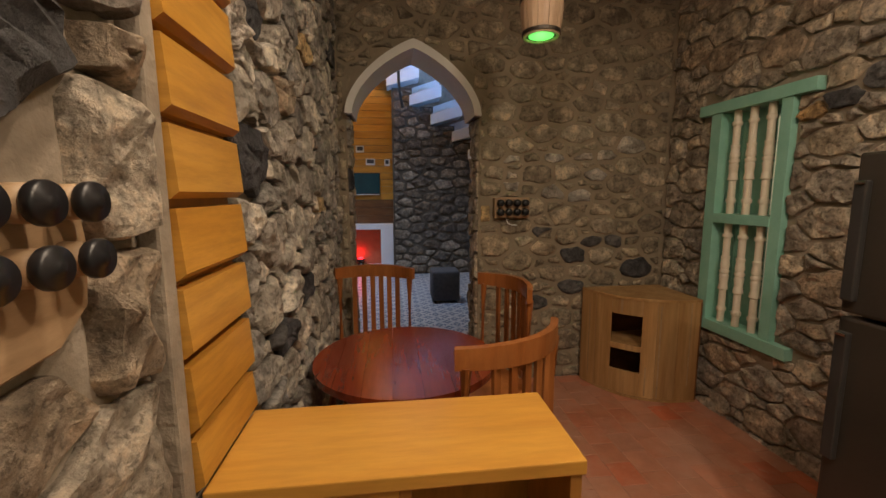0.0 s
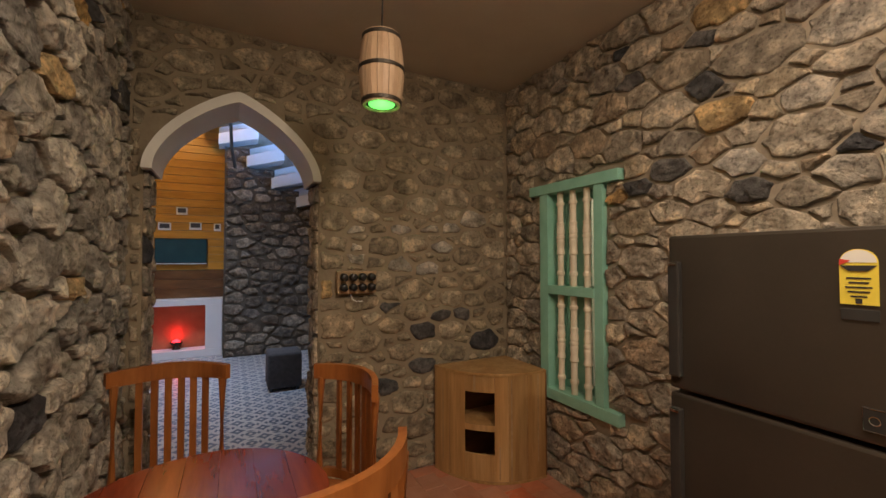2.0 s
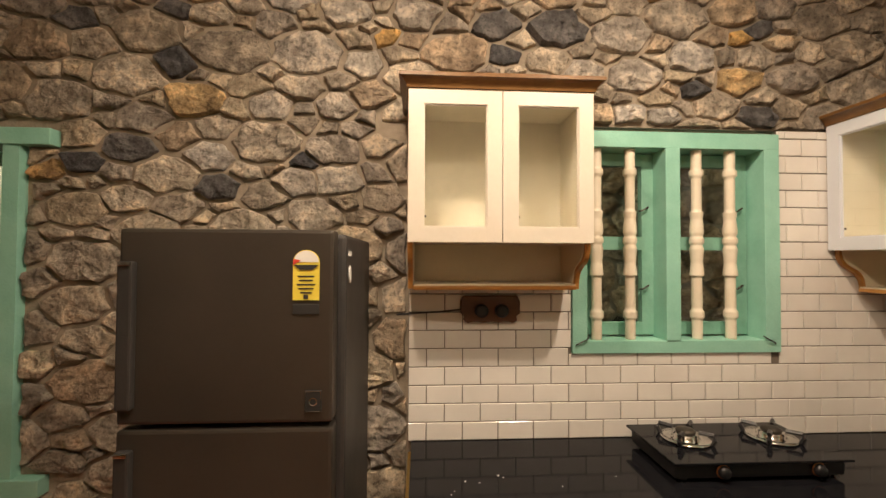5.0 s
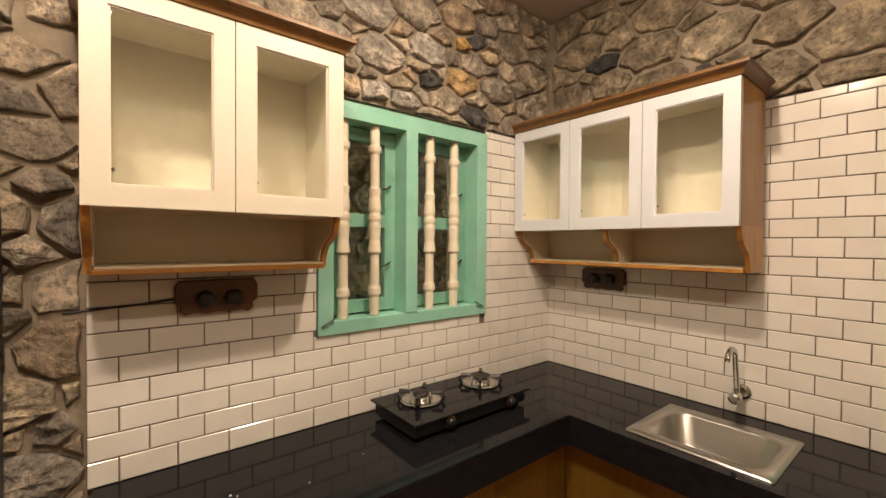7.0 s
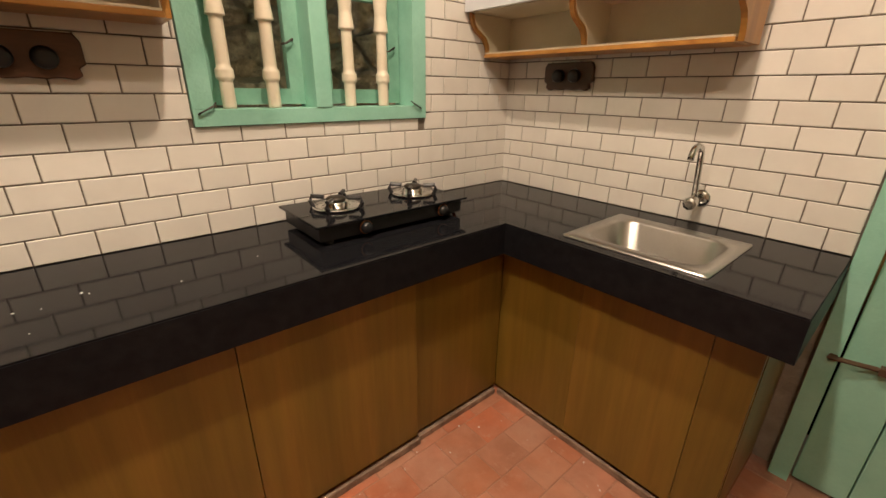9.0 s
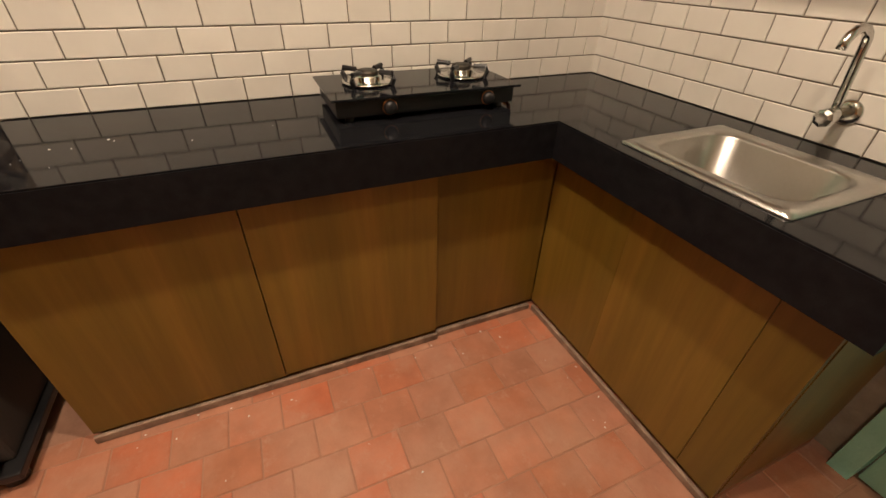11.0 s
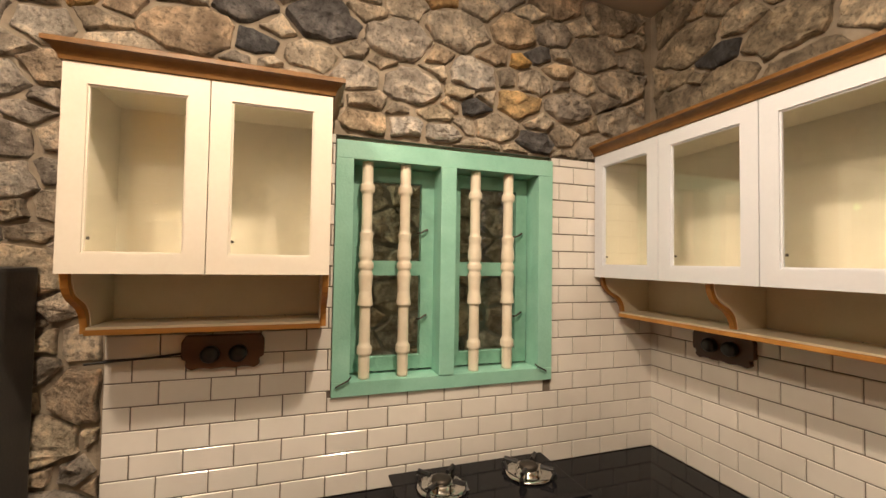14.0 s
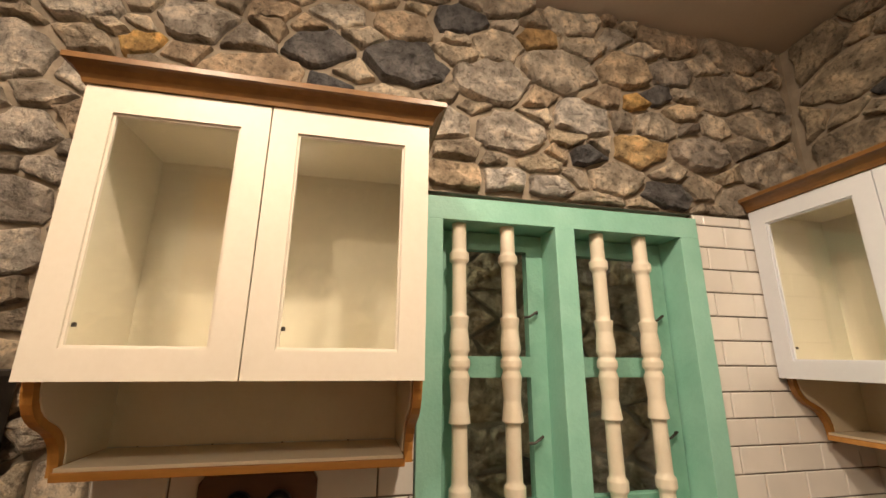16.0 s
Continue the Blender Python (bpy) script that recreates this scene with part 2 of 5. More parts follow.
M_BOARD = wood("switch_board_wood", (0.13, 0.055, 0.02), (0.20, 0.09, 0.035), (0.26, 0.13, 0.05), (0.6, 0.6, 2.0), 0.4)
M_SWITCH_BOARD = wood("dark_switch_board_wood", (0.055, 0.022, 0.009), (0.09, 0.037, 0.015), (0.13, 0.055, 0.022), (0.6, 0.6, 2.0), 0.4)
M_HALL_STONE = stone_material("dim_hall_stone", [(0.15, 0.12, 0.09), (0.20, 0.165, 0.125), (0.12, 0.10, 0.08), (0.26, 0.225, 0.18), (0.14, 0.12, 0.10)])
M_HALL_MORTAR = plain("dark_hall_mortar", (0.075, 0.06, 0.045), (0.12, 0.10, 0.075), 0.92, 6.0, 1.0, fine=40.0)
M_BOARD_PALE = wood("pale_board_wood", (0.34, 0.22, 0.12), (0.42, 0.29, 0.17), (0.50, 0.36, 0.22), (0.6, 0.6, 2.0), 0.5)
M_BARREL = wood("barrel_wood", (0.52, 0.36, 0.24), (0.60, 0.44, 0.30), (0.68, 0.52, 0.37), (3.0, 3.0, 0.3), 0.5)
M_BLACK = plain("black_bakelite", (0.008, 0.008, 0.010), (0.018, 0.017, 0.018), 0.36, 12.0, 0.05)
M_IRON = plain("dark_iron", (0.04, 0.036, 0.032), (0.09, 0.075, 0.06), 0.5, 20.0, 0.2, 0.8)
M_FRIDGE = plain("bronze_steel", (0.054, 0.047, 0.039), (0.070, 0.060, 0.049), 0.40, 3.0, 0.04, 0.45)
M_FRIDGE_SIDE = plain("grey_sheet_metal", (0.038, 0.037, 0.036), (0.054, 0.051, 0.049), 0.5, 6.0, 0.15, 0.3)
M_STEEL = plain("sink_steel", (0.47, 0.455, 0.43), (0.53, 0.515, 0.49), 0.30, 5.0, 0.0, 1.0, spread=0.04)
M_CHROME = plain("chrome", (0.55, 0.54, 0.52), (0.66, 0.65, 0.63), 0.14, 20.0, 0.0, 1.0)
M_GLASS = glass("clear_glass")
M_GLASS_DIRTY = glass("window_glass", (0.80, 0.88, 0.84), 0.05)
# the screen's teal is reflected light put into the base colour
M_SCREEN = plain("screen_glass", (0.015, 0.055, 0.07), (0.025, 0.085, 0.10), 0.12, 3.0, 0.0)
M_WHITE = plain("white_laminate", (0.74, 0.74, 0.76), (0.80, 0.80, 0.82), 0.4, 3.0, 0.05)
M_FABRIC = plain("grey_fabric", (0.045, 0.045, 0.05), (0.075, 0.075, 0.08), 0.9, 30.0, 0.6)
M_STICKER = plain("yellow_label", (0.72, 0.58, 0.06), (0.78, 0.64, 0.09), 0.45, 8.0, 0.0)
M_PAPER = plain("white_label", (0.68, 0.68, 0.66), (0.76, 0.76, 0.74), 0.5, 8.0, 0.0)
M_INK = plain("black_ink", (0.015, 0.015, 0.015), (0.03, 0.03, 0.03), 0.6, 8.0, 0.0)
M_ORANGE = plain("orange_rubber", (0.60, 0.16, 0.03), (0.70, 0.20, 0.04), 0.5, 8.0, 0.0)
M_COPPER = plain("copper_ring", (0.55, 0.22, 0.10), (0.65, 0.28, 0.13), 0.3, 8.0, 0.0, 0.9)
M_RED_INK = plain("red_ink", (0.55, 0.04, 0.03), (0.62, 0.06, 0.04), 0.5, 8.0, 0.0)
M_GREEN_GLOW = glowing("green_bulb", (0.22, 0.95, 0.20), 1.1)
M_RED_GLOW = glowing("red_bulb", (1.0, 0.02, 0.03), 6.0)
M_BRICK_BACK = plain("hearth_back", (0.30, 0.12, 0.05), (0.38, 0.16, 0.07), 0.8, 8.0, 0.4)
M_OUT = plain("outside_wall", (0.22, 0.22, 0.19), (0.42, 0.41, 0.35), 0.9, 6.0, 0.8)
M_SOIL = plain("outside_ground", (0.06, 0.05, 0.035), (0.10, 0.085, 0.06), 0.95, 3.0, 0.8)

# ---------------------------------------------------------------- builders


def root_place(ob):
    while ob.parent:
        ob = ob.parent
    return ob.location.copy()


def thing(name, place, label, category, group="", kind=""):
    ob = new(name)
    ob.empty_display_size = 0.05
    ob.location = place
    return tagged(ob, label, category, group, kind)


def mesh_of(name, bm, material, smooth=False):
    bmesh.ops.recalc_face_normals(bm, faces=bm.faces)
    me = bpy.data.meshes.new(name)
    bm.to_mesh(me)
    bm.free()
    me.materials.append(material)
    if smooth:
        for p in me.polygons:
            p.use_smooth = True
    return me


def part(name, bm, material, parent, label="", smooth=False):
    """One mesh, given in world coordinates, under a thing or under one of its parts."""
    bmesh.ops.translate(bm, verts=bm.verts, vec=-root_place(parent))
    ob = new(name, mesh_of(name, bm, material, smooth))
    ob.parent = parent
    if label:
        ob["label"] = label
    return ob


def single(name, bm, material, label="", category="", kind="", smooth=False):
    ob = new(name, mesh_of(name, bm, material, smooth))
    return tagged(ob, label, category, "", kind)


def put_box(bm, x0, x1, y0, y1, z0, z1, bevel=0.0):
    m = Matrix.Translation(((x0 + x1) / 2, (y0 + y1) / 2, (z0 + z1) / 2)) @ Matrix.Diagonal((abs(x1 - x0), abs(y1 - y0), abs(z1 - z0), 1))
    made = bmesh.ops.create_cube(bm, size=1.0, matrix=m)
    if bevel:
        edges = list({e for v in made["verts"] for e in v.link_edges})
        bmesh.ops.bevel(bm, geom=edges, offset=bevel, segments=2, affect="EDGES", profile=0.6)


def box(x0, x1, y0, y1, z0, z1, bevel=0.003):
    bm = bmesh.new()
    put_box(bm, x0, x1, y0, y1, z0, z1, bevel)
    return bm


def boxes(rows, bevel=0.0):
    bm = bmesh.new()
    for r in rows:
        put_box(bm, *r, bevel)
    return bm


def lathe(profile, place, axis="z", sides=20):
    """Turned solid: profile of (radius, height) round an axis through place."""
    bm = bmesh.new()
    rings = []
    for r, h in profile:
        ring = []
        for i in range(sides):
            a = 2 * math.pi * i / sides
            p = Vector((max(r, 1e-4) * math.cos(a), max(r, 1e-4) * math.sin(a), h))
            if axis == "x":
                p = Vector((p.z, p.x, p.y))
            elif axis == "y":
                p = Vector((p.x, p.z, p.y))
            ring.append(bm.verts.new(p + Vector(place)))
        rings.append(ring)
    for a, b in zip(rings, rings[1:]):
        for i in range(sides):
            bm.faces.new((a[i], a[(i + 1) % sides], b[(i + 1) % sides], b[i]))
    bm.faces.new(rings[0][::-1])
    bm.faces.new(rings[-1])
    return bm


def tube(points, radius, sides=10, closed=False):
    bm = bmesh.new()
    pts = [Vector(p) for p in points]
    rings = []
    for i, p in enumerate(pts):
        d = (pts[(i + 1) % len(pts)] if closed or i + 1 < len(pts) else p) - (pts[i - 1] if closed or i else p)
        q = d.to_track_quat("Z", "Y")
        rings.append([bm.verts.new(p + q @ Vector((radius * math.cos(2 * math.pi * k / sides), radius * math.sin(2 * math.pi * k / sides), 0))) for k in range(sides)])
    pairs = list(zip(rings, rings[1:])) + ([(rings[-1], rings[0])] if closed else [])
    for a, b in pairs:
        for k in range(sides):
            bm.faces.new((a[k], a[(k + 1) % sides], b[(k + 1) % sides], b[k]))
    if not closed:
        bm.faces.new(rings[0][::-1])
        bm.faces.new(rings[-1])
    return bm


def prism(outline, axis, a, b, bevel=0.0):
    """Outline in the plane across the axis, run from a to b along it."""
    bm = bmesh.new()

    def at(u, v, w):
        return {"x": (w, u, v), "y": (u, w, v), "z": (u, v, w)}[axis]
    lo = [bm.verts.new(at(u, v, a)) for u, v in outline]
    hi = [bm.verts.new(at(u, v, b)) for u, v in outline]
    bm.faces.new(lo)
    bm.faces.new(hi[::-1])
    n = len(outline)
    for i in range(n):
        bm.faces.new((lo[i], lo[(i + 1) % n], hi[(i + 1) % n], hi[i]))
    if bevel:
        bmesh.ops.recalc_face_normals(bm, faces=bm.faces)
        bmesh.ops.bevel(bm, geom=list(bm.edges), offset=bevel, segments=1, affect="EDGES")
    return bm

# ---------------------------------------------------------------- structure
XE, XW, YN, YS, ZC = 2.0, -0.45, 3.02, -1.73, 3.02
FLOOR_UP, STEP_Y, Y_HALL = 0.18, 1.24, 8.0
W1 = (2.035, 2.578, 0.72, 2.17)
W2 = (-1.165, -0.23, 1.262, 2.225)
DOOR = (-0.36, 0.48, 0.0, 2.27)
ARCH_X, ARCH_HALF, ARCH_SPRING, ARCH_RISE = 0.073, 0.428, 2.152, 0.438


def arch_z(x, half, rise):
    s = min(abs(x - ARCH_X) / half, 1.0)
    return ARCH_SPRING + rise * (1 - s ** 1.2) ** 0.55


def wall_with_hole(u0, u1, v0, v1, hole, place):
    """Four slabs round one hole; place turns (u0, u1, v0, v1) into a box."""
    a, b, c, d = hole
    rows = [place(u0, a, v0, v1), place(b, u1, v0, v1), place(a, b, v0, c), place(a, b, d, v1)]
    return [r for r in rows if r[5] - r[4] > 1e-4]


def east(u0, u1, v0, v1):
    return (XE + 0.03, XE + 0.33, u0, u1, v0, v1)


rows = wall_with_hole(-0.1, 3.3, -0.1, ZC, W1, east) + wall_with_hole(-2.03, -0.1, -0.1, ZC, (-1.165, -0.23, W2[2], W2[3]), east)
wall_east = single("wall_east", boxes(rows), M_MORTAR, "rubble stone wall in brown mortar with two mint windows", "wall", "structure")
wall_south = single("wall_south", boxes(wall_with_hole(-0.75, XE + 0.03, -0.1, ZC, DOOR, lambda a, b, c, d: (a, b, YS - 0.33, YS - 0.03, c, d))), M_MORTAR, "stone wall, tiled in white below, with a green door", "wall", "structure")
wall_west = single("wall_west", box(XW - 0.33, XW - 0.03, YS - 0.03, YN + 0.3, -0.1, ZC, 0), M_MORTAR, "rough grey rubble stone wall with wide joints", "wall", "structure")

bm = bmesh.new()
JAMB = ARCH_HALF + 0.035
put_box(bm, XW - 0.03, ARCH_X - JAMB, YN, YN + 0.28, -0.1, ZC)
put_box(bm, ARCH_X + JAMB, XE + 0.03, YN, YN + 0.28, -0.1, ZC)
put_box(bm, ARCH_X - JAMB, ARCH_X - ARCH_HALF, YN, YN + 0.28, ARCH_SPRING, ZC)
put_box(bm, ARCH_X + ARCH_HALF, ARCH_X + JAMB, YN, YN + 0.28, ARCH_SPRING, ZC)
xs = [ARCH_X - ARCH_HALF + 2 * ARCH_HALF * i / 32 for i in range(33)]
for a, b in zip(xs, xs[1:]):
    za, zb = arch_z(a, ARCH_HALF, ARCH_RISE), arch_z(b, ARCH_HALF, ARCH_RISE)
    vs = [bm.verts.new(p) for p in ((a, YN, za), (b, YN, zb), (b, YN, ZC), (a, YN, ZC), (a, YN + 0.28, za), (b, YN + 0.28, zb), (b, YN + 0.28, ZC), (a, YN + 0.28, ZC))]
    for f in ((0, 1, 2, 3), (7, 6, 5, 4), (0, 4, 5, 1), (3, 2, 6, 7)):
        bm.faces.new([vs[i] for i in f])
wall_north = single("wall_north", bm, M_MORTAR_BROWN, "brown rubble stone wall pierced by a pointed archway", "wall", "structure")

bm = bmesh.new()
prev = None
for k in np.linspace(-1, 1, 49):
    k = math.sin(k * math.pi / 2)
    xi, xo = ARCH_X + (ARCH_HALF - 0.012) * k, ARCH_X + (ARCH_HALF + 0.038) * k
    zi, zo = arch_z(xi, ARCH_HALF - 0.012, ARCH_RISE - 0.012), arch_z(xo, ARCH_HALF + 0.038, ARCH_RISE + 0.05)
    ring = [bm.verts.new(p) for p in ((xi, YN - 0.075, zi), (xo, YN - 0.075, zo), (xo, YN - 0.004, zo), (xi, YN + 0.30, zi))]
    if prev:
        for i in range(4):
            bm.faces.new((prev[i], prev[(i + 1) % 4], ring[(i + 1) % 4], ring[i]))
    else:
        bm.faces.new(ring)
    prev = ring
bm.faces.new(prev[::-1])
single("arch_trim", bm, M_PLASTER, "white plastered pointed arch band over the opening", "arch trim", "structure")

ceiling = single("ceiling", box(XW - 0.33, XE + 0.33, YS - 0.33, YN + 0.3, ZC, ZC + 0.15, 0), M_CEILING, "plain cream painted ceiling", "ceiling", "structure")
floor = single("floor", box(XW - 0.03, XE + 0.03, YS - 0.03, STEP_Y, -0.1, -0.0032, 0), M_FLOOR_BED, "worn terracotta tile floor of the kitchen", "floor", "structure")
floor_raised = single("floor_raised", box(XW - 0.03, XE + 0.03, STEP_Y, YN, -0.1, FLOOR_UP - 0.0032, 0), M_FLOOR_BED, "raised terracotta tile floor of the dining corner", "floor", "structure")

# the hall beyond the arch
hall_floor_m, t, s = nodes_of("patterned_cement_tile")
v = coords(t)
sep = t.nodes.new("ShaderNodeSeparateXYZ")
t.links.new(v, sep.inputs[0])


def math_node(op, a, b=None):
    n = t.nodes.new("ShaderNodeMath")
    n.operation = op
    for i, x in enumerate((a, b)):
        if x is None:
            continue
        if isinstance(x, (int, float)):
            n.inputs[i].default_value = x
        else:
            t.links.new(x, n.inputs[i])
    return n.outputs[0]


cell = 0.2
px = math_node("PINGPONG", math_node("DIVIDE", sep.outputs["X"], cell), 0.5)
py = math_node("PINGPONG", math_node("DIVIDE", sep.outputs["Y"], cell), 0.5)
rad = math_node("SQRT", math_node("ADD", math_node("MULTIPLY", px, px), math_node("MULTIPLY", py, py)))
rings = math_node("PINGPONG", math_node("MULTIPLY", rad, 4.2), 0.5)
diamond = math_node("PINGPONG", math_node("MULTIPLY", math_node("ADD", px, py), 2.0), 0.5)
mask = math_node("GREATER_THAN", math_node("ADD", rings, diamond), 0.52)
worn = noise_tex(t, v, 8.0)
col = mixed(t, (0.50, 0.50, 0.50), (0.10, 0.14, 0.21), mask)
t.links.new(mixed(t, col, worn, 0.15, "OVERLAY"), s.inputs["Base Color"])
s.inputs["Roughness"].default_value = 0.3
floor_hall = single("floor_hall", box(-3.2, 3.0, YN, Y_HALL + 0.3, -0.1, FLOOR_UP, 0), hall_floor_m, "hall floor of blue and white patterned cement tiles", "floor", "structure")
single("wall_hall_north", box(-3.2, 3.0, Y_HALL, Y_HALL + 0.3, -0.1, 4.9, 0), M_MORTAR, "far hall wall behind wooden panelling", "wall", "structure")
single("wall_hall_west", box(-3.5, -3.2, YN + 0.28, Y_HALL + 0.3, -0.1, 4.9, 0), M_PLASTER, "plain plastered hall side wall", "wall", "structure")
single("wall_hall_east", box(3.0, 3.3, YN + 0.28, Y_HALL + 0.3, -0.1, 4.9, 0), M_PLASTER, "plain plastered hall side wall", "wall", "structure")
single("wall_hall_south", boxes([(-3.2, XW - 0.33, YN, YN + 0.28, -0.1, 4.9), (XE + 0.33, 3.0, YN, YN + 0.28, -0.1, 4.9), (XW - 0.33, XE + 0.33, YN + 0.02, YN + 0.28, ZC + 0.15, 4.9)]), M_PLASTER, "plain plastered wall over the archway", "wall", "structure")
single("ceiling_hall", box(-3.5, 3.3, YN, Y_HALL + 0.3, 4.9, 5.0, 0), M_PLASTER, "high plastered hall ceiling", "ceiling", "structure")

# wooden panelling of the hall: long boards above, darker boards below the screen
panelling = thing("panelling", (-1.6, Y_HALL, FLOOR_UP), "orange wooden board panelling on the far hall wall", "panelling", "", "structure")
for i in range(27):
    z0 = 1.50 + i * 0.125
    part("board", box(-3.1, -0.07, Y_HALL - 0.03, Y_HALL - 0.004, z0 + 0.003, z0 + 0.122, 0.004), M_PLANK, panelling)
for i in range(9):
    z0 = 0.19 + i * 0.145
    part("board", box(-3.1, -0.07, Y_HALL - 0.028, Y_HALL - 0.004, z0 + 0.002, z0 + 0.143, 0.003), M_BOARD, panelling, "dark brown board")

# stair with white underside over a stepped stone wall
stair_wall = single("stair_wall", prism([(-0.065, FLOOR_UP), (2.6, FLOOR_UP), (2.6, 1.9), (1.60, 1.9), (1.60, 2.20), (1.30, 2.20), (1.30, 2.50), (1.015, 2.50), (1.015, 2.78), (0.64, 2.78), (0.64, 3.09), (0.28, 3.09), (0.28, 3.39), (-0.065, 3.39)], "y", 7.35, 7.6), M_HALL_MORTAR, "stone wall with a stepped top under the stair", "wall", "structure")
stair = thing("stair", (0.6, 7.7, FLOOR_UP), "white plastered stair treads rising over a stone wall", "stair", "", "structure")
for i, (x0, zt) in enumerate(((1.30, 2.20), (1.015, 2.50), (0.64, 2.78), (0.28, 3.09), (-0.10, 3.39), (-0.44, 3.70))):
    part("tread", prism([(x0 - 0.05, zt + 0.004), (x0 + 0.50, zt + 0.16), (x0 + 0.50, zt + 0.36), (x0 - 0.05, zt + 0.17)], "y", 7.28, 7.62, 0.006), M_PLASTER, stair)
    part("soffit", prism([(x0 - 0.05, zt + 0.18), (x0 + 0.50, zt + 0.37), (x0 + 0.50, zt + 0.52), (x0 - 0.05, zt + 0.33)], "y", 7.55, 7.95), M_PLASTER, stair)

# ---------------------------------------------------------------- kitchen: windows and door


def baluster(z0, z1, x, y, r, name_parent):
    h = z1 - z0
    k = r / 0.027
    prof = [(0.022, 0), (0.022, 0.105), (0.029, 0.115), (0.029, 0.145), (0.022, 0.155), (0.021, 0.33), (0.030, 0.335), (0.028, 0.36), (0.024, 0.40), (0.027, 0.45), (0.029, 0.475), (0.024, 0.492),
            (0.024, 0.498), (0.030, 0.508), (0.030, 0.528), (0.024, 0.538), (0.024, 0.545), (0.029, 0.56), (0.028, 0.59), (0.024, 0.63), (0.028, 0.67), (0.021, 0.675), (0.021, 0.855), (0.029, 0.865), (0.029, 0.89), (0.022, 0.90), (0.022, 1.0)]
    fine = [prof[0]]
    for p, q in zip(prof, prof[1:]):
        if q[1] - p[1] > 0.02:
            fine += [(p[0] + (q[0] - p[0]) * f, p[1] + (q[1] - p[1]) * f) for f in (0.08, 0.92)]
        fine.append(q)
    return part("baluster", lathe([(a * k, b * h) for a, b in fine], (x, y, z0), "z", 16), M_CREAM, name_parent, "cream turned wooden baluster", True)


def leaf(parent, y0, y1, z0, z1, x, rail):
    """A glazed shutter leaf with two panes behind the balusters."""
    w = 0.055
    lf = part("shutter", boxes([(x, x + 0.035, y0, y0 + w, z0, z1), (x, x + 0.035, y1 - w, y1, z0, z1), (x, x + 0.035, y0 + w, y1 - w, z0, z0 + w), (x, x + 0.035, y0 + w, y1 - w, z1 - w, z1), (x, x + 0.035, y0 + w, y1 - w, rail - 0.03, rail + 0.03)]), M_MINT_OLD, parent, "old green glazed shutter leaf")
    for a, b in ((z0 + w, rail - 0.03), (rail + 0.03, z1 - w)):
        pane = part("pane", box(x + 0.014, x + 0.020, y0 + w - 0.004, y1 - w + 0.004, a - 0.004, b + 0.004, 0), M_GLASS_DIRTY, lf, "dusty window pane")
        pane.visible_shadow = False
    for z in (z0 + 0.22, z1 - 0.25):
        part("hook", tube([(x - 0.004, y0 + 0.03, z), (x - 0.018, y0 + 0.034, z + 0.004), (x - 0.02, y0 + 0.06, z - 0.012), (x - 0.012, y0 + 0.075, z - 0.014)], 0.004, 6), M_IRON, lf, "black iron hook")
    return lf


# the window over the stove
w2 = thing("window_1", (XE, -0.70, 1.262), "mint green wooden window with cream turned balusters above the stove", "window", "", "structure")
xa, xb = XE - 0.012, XE + 0.13
part("window_frame", boxes([(xa, xb, W2[0], W2[1], 2.155, W2[3]), (xa, xb, W2[0], W2[1], W2[2], 1.315), (xa, xb, W2[0], W2[0] + 0.07, 1.315, 2.155), (xa, xb, W2[1] - 0.065, W2[1], 1.315, 2.155)], 0.002), M_MINT, w2)
part("mullion", box(xa - 0.004, xb, -0.709, -0.644, 1.315, 2.155, 0.004), M_MINT, w2)
for y in (-0.353, -0.505, -0.811, -0.967):
    baluster(1.315, 2.155, XE + 0.03, y, 0.027, w2)
leaf(w2, -0.644, -0.30, 1.325, 2.15, XE + 0.085, 1.74)
leaf(w2, -1.09, -0.709, 1.325, 2.15, XE + 0.085, 1.74)
for y, d in ((-0.30, 1), (-1.08, -1)):
    part("stay_hook", tube([(xa - 0.003, y, 1.335), (xa - 0.012, y + 0.01 * d, 1.325), (xa - 0.010, y + 0.05 * d, 1.305), (xa - 0.003, y + 0.055 * d, 1.30)], 0.003, 6), M_IRON, w2, "bent black wire hook")

# the tall window of the dining corner
w1 = thing("window_2", (XE, 2.30, 0.72), "tall mint green window with cream balusters in two tiers", "window", "", "structure")
part("window_frame", boxes([(xa, xb, 2.030, 2.095, 0.785, 2.115), (xa, xb, 2.503, 2.583, 0.785, 2.115)], 0.002), M_MINT, w1)
part("lintel", box(xa - 0.01, xb, 1.907, 2.683, 2.115, 2.183, 0.004), M_MINT, w1)
part("window_sill", box(xa - 0.01, xb, 1.919, 2.600, 0.715, 0.785, 0.004), M_MINT, w1)
part("rail", box(xa - 0.004, xb - 0.03, 2.095, 2.503, 1.425, 1.485, 0.004), M_MINT, w1)
for y in (2.185, 2.303, 2.420):
    baluster(0.785, 1.425, XE + 0.03, y, 0.026, w1)
    baluster(1.485, 2.115, XE + 0.03, y, 0.026, w1)
leaf(w1, 2.097, 2.30, 0.79, 2.11, XE + 0.10, 1.455)
leaf(w1, 2.30, 2.501, 0.79, 2.11, XE + 0.10, 1.455)

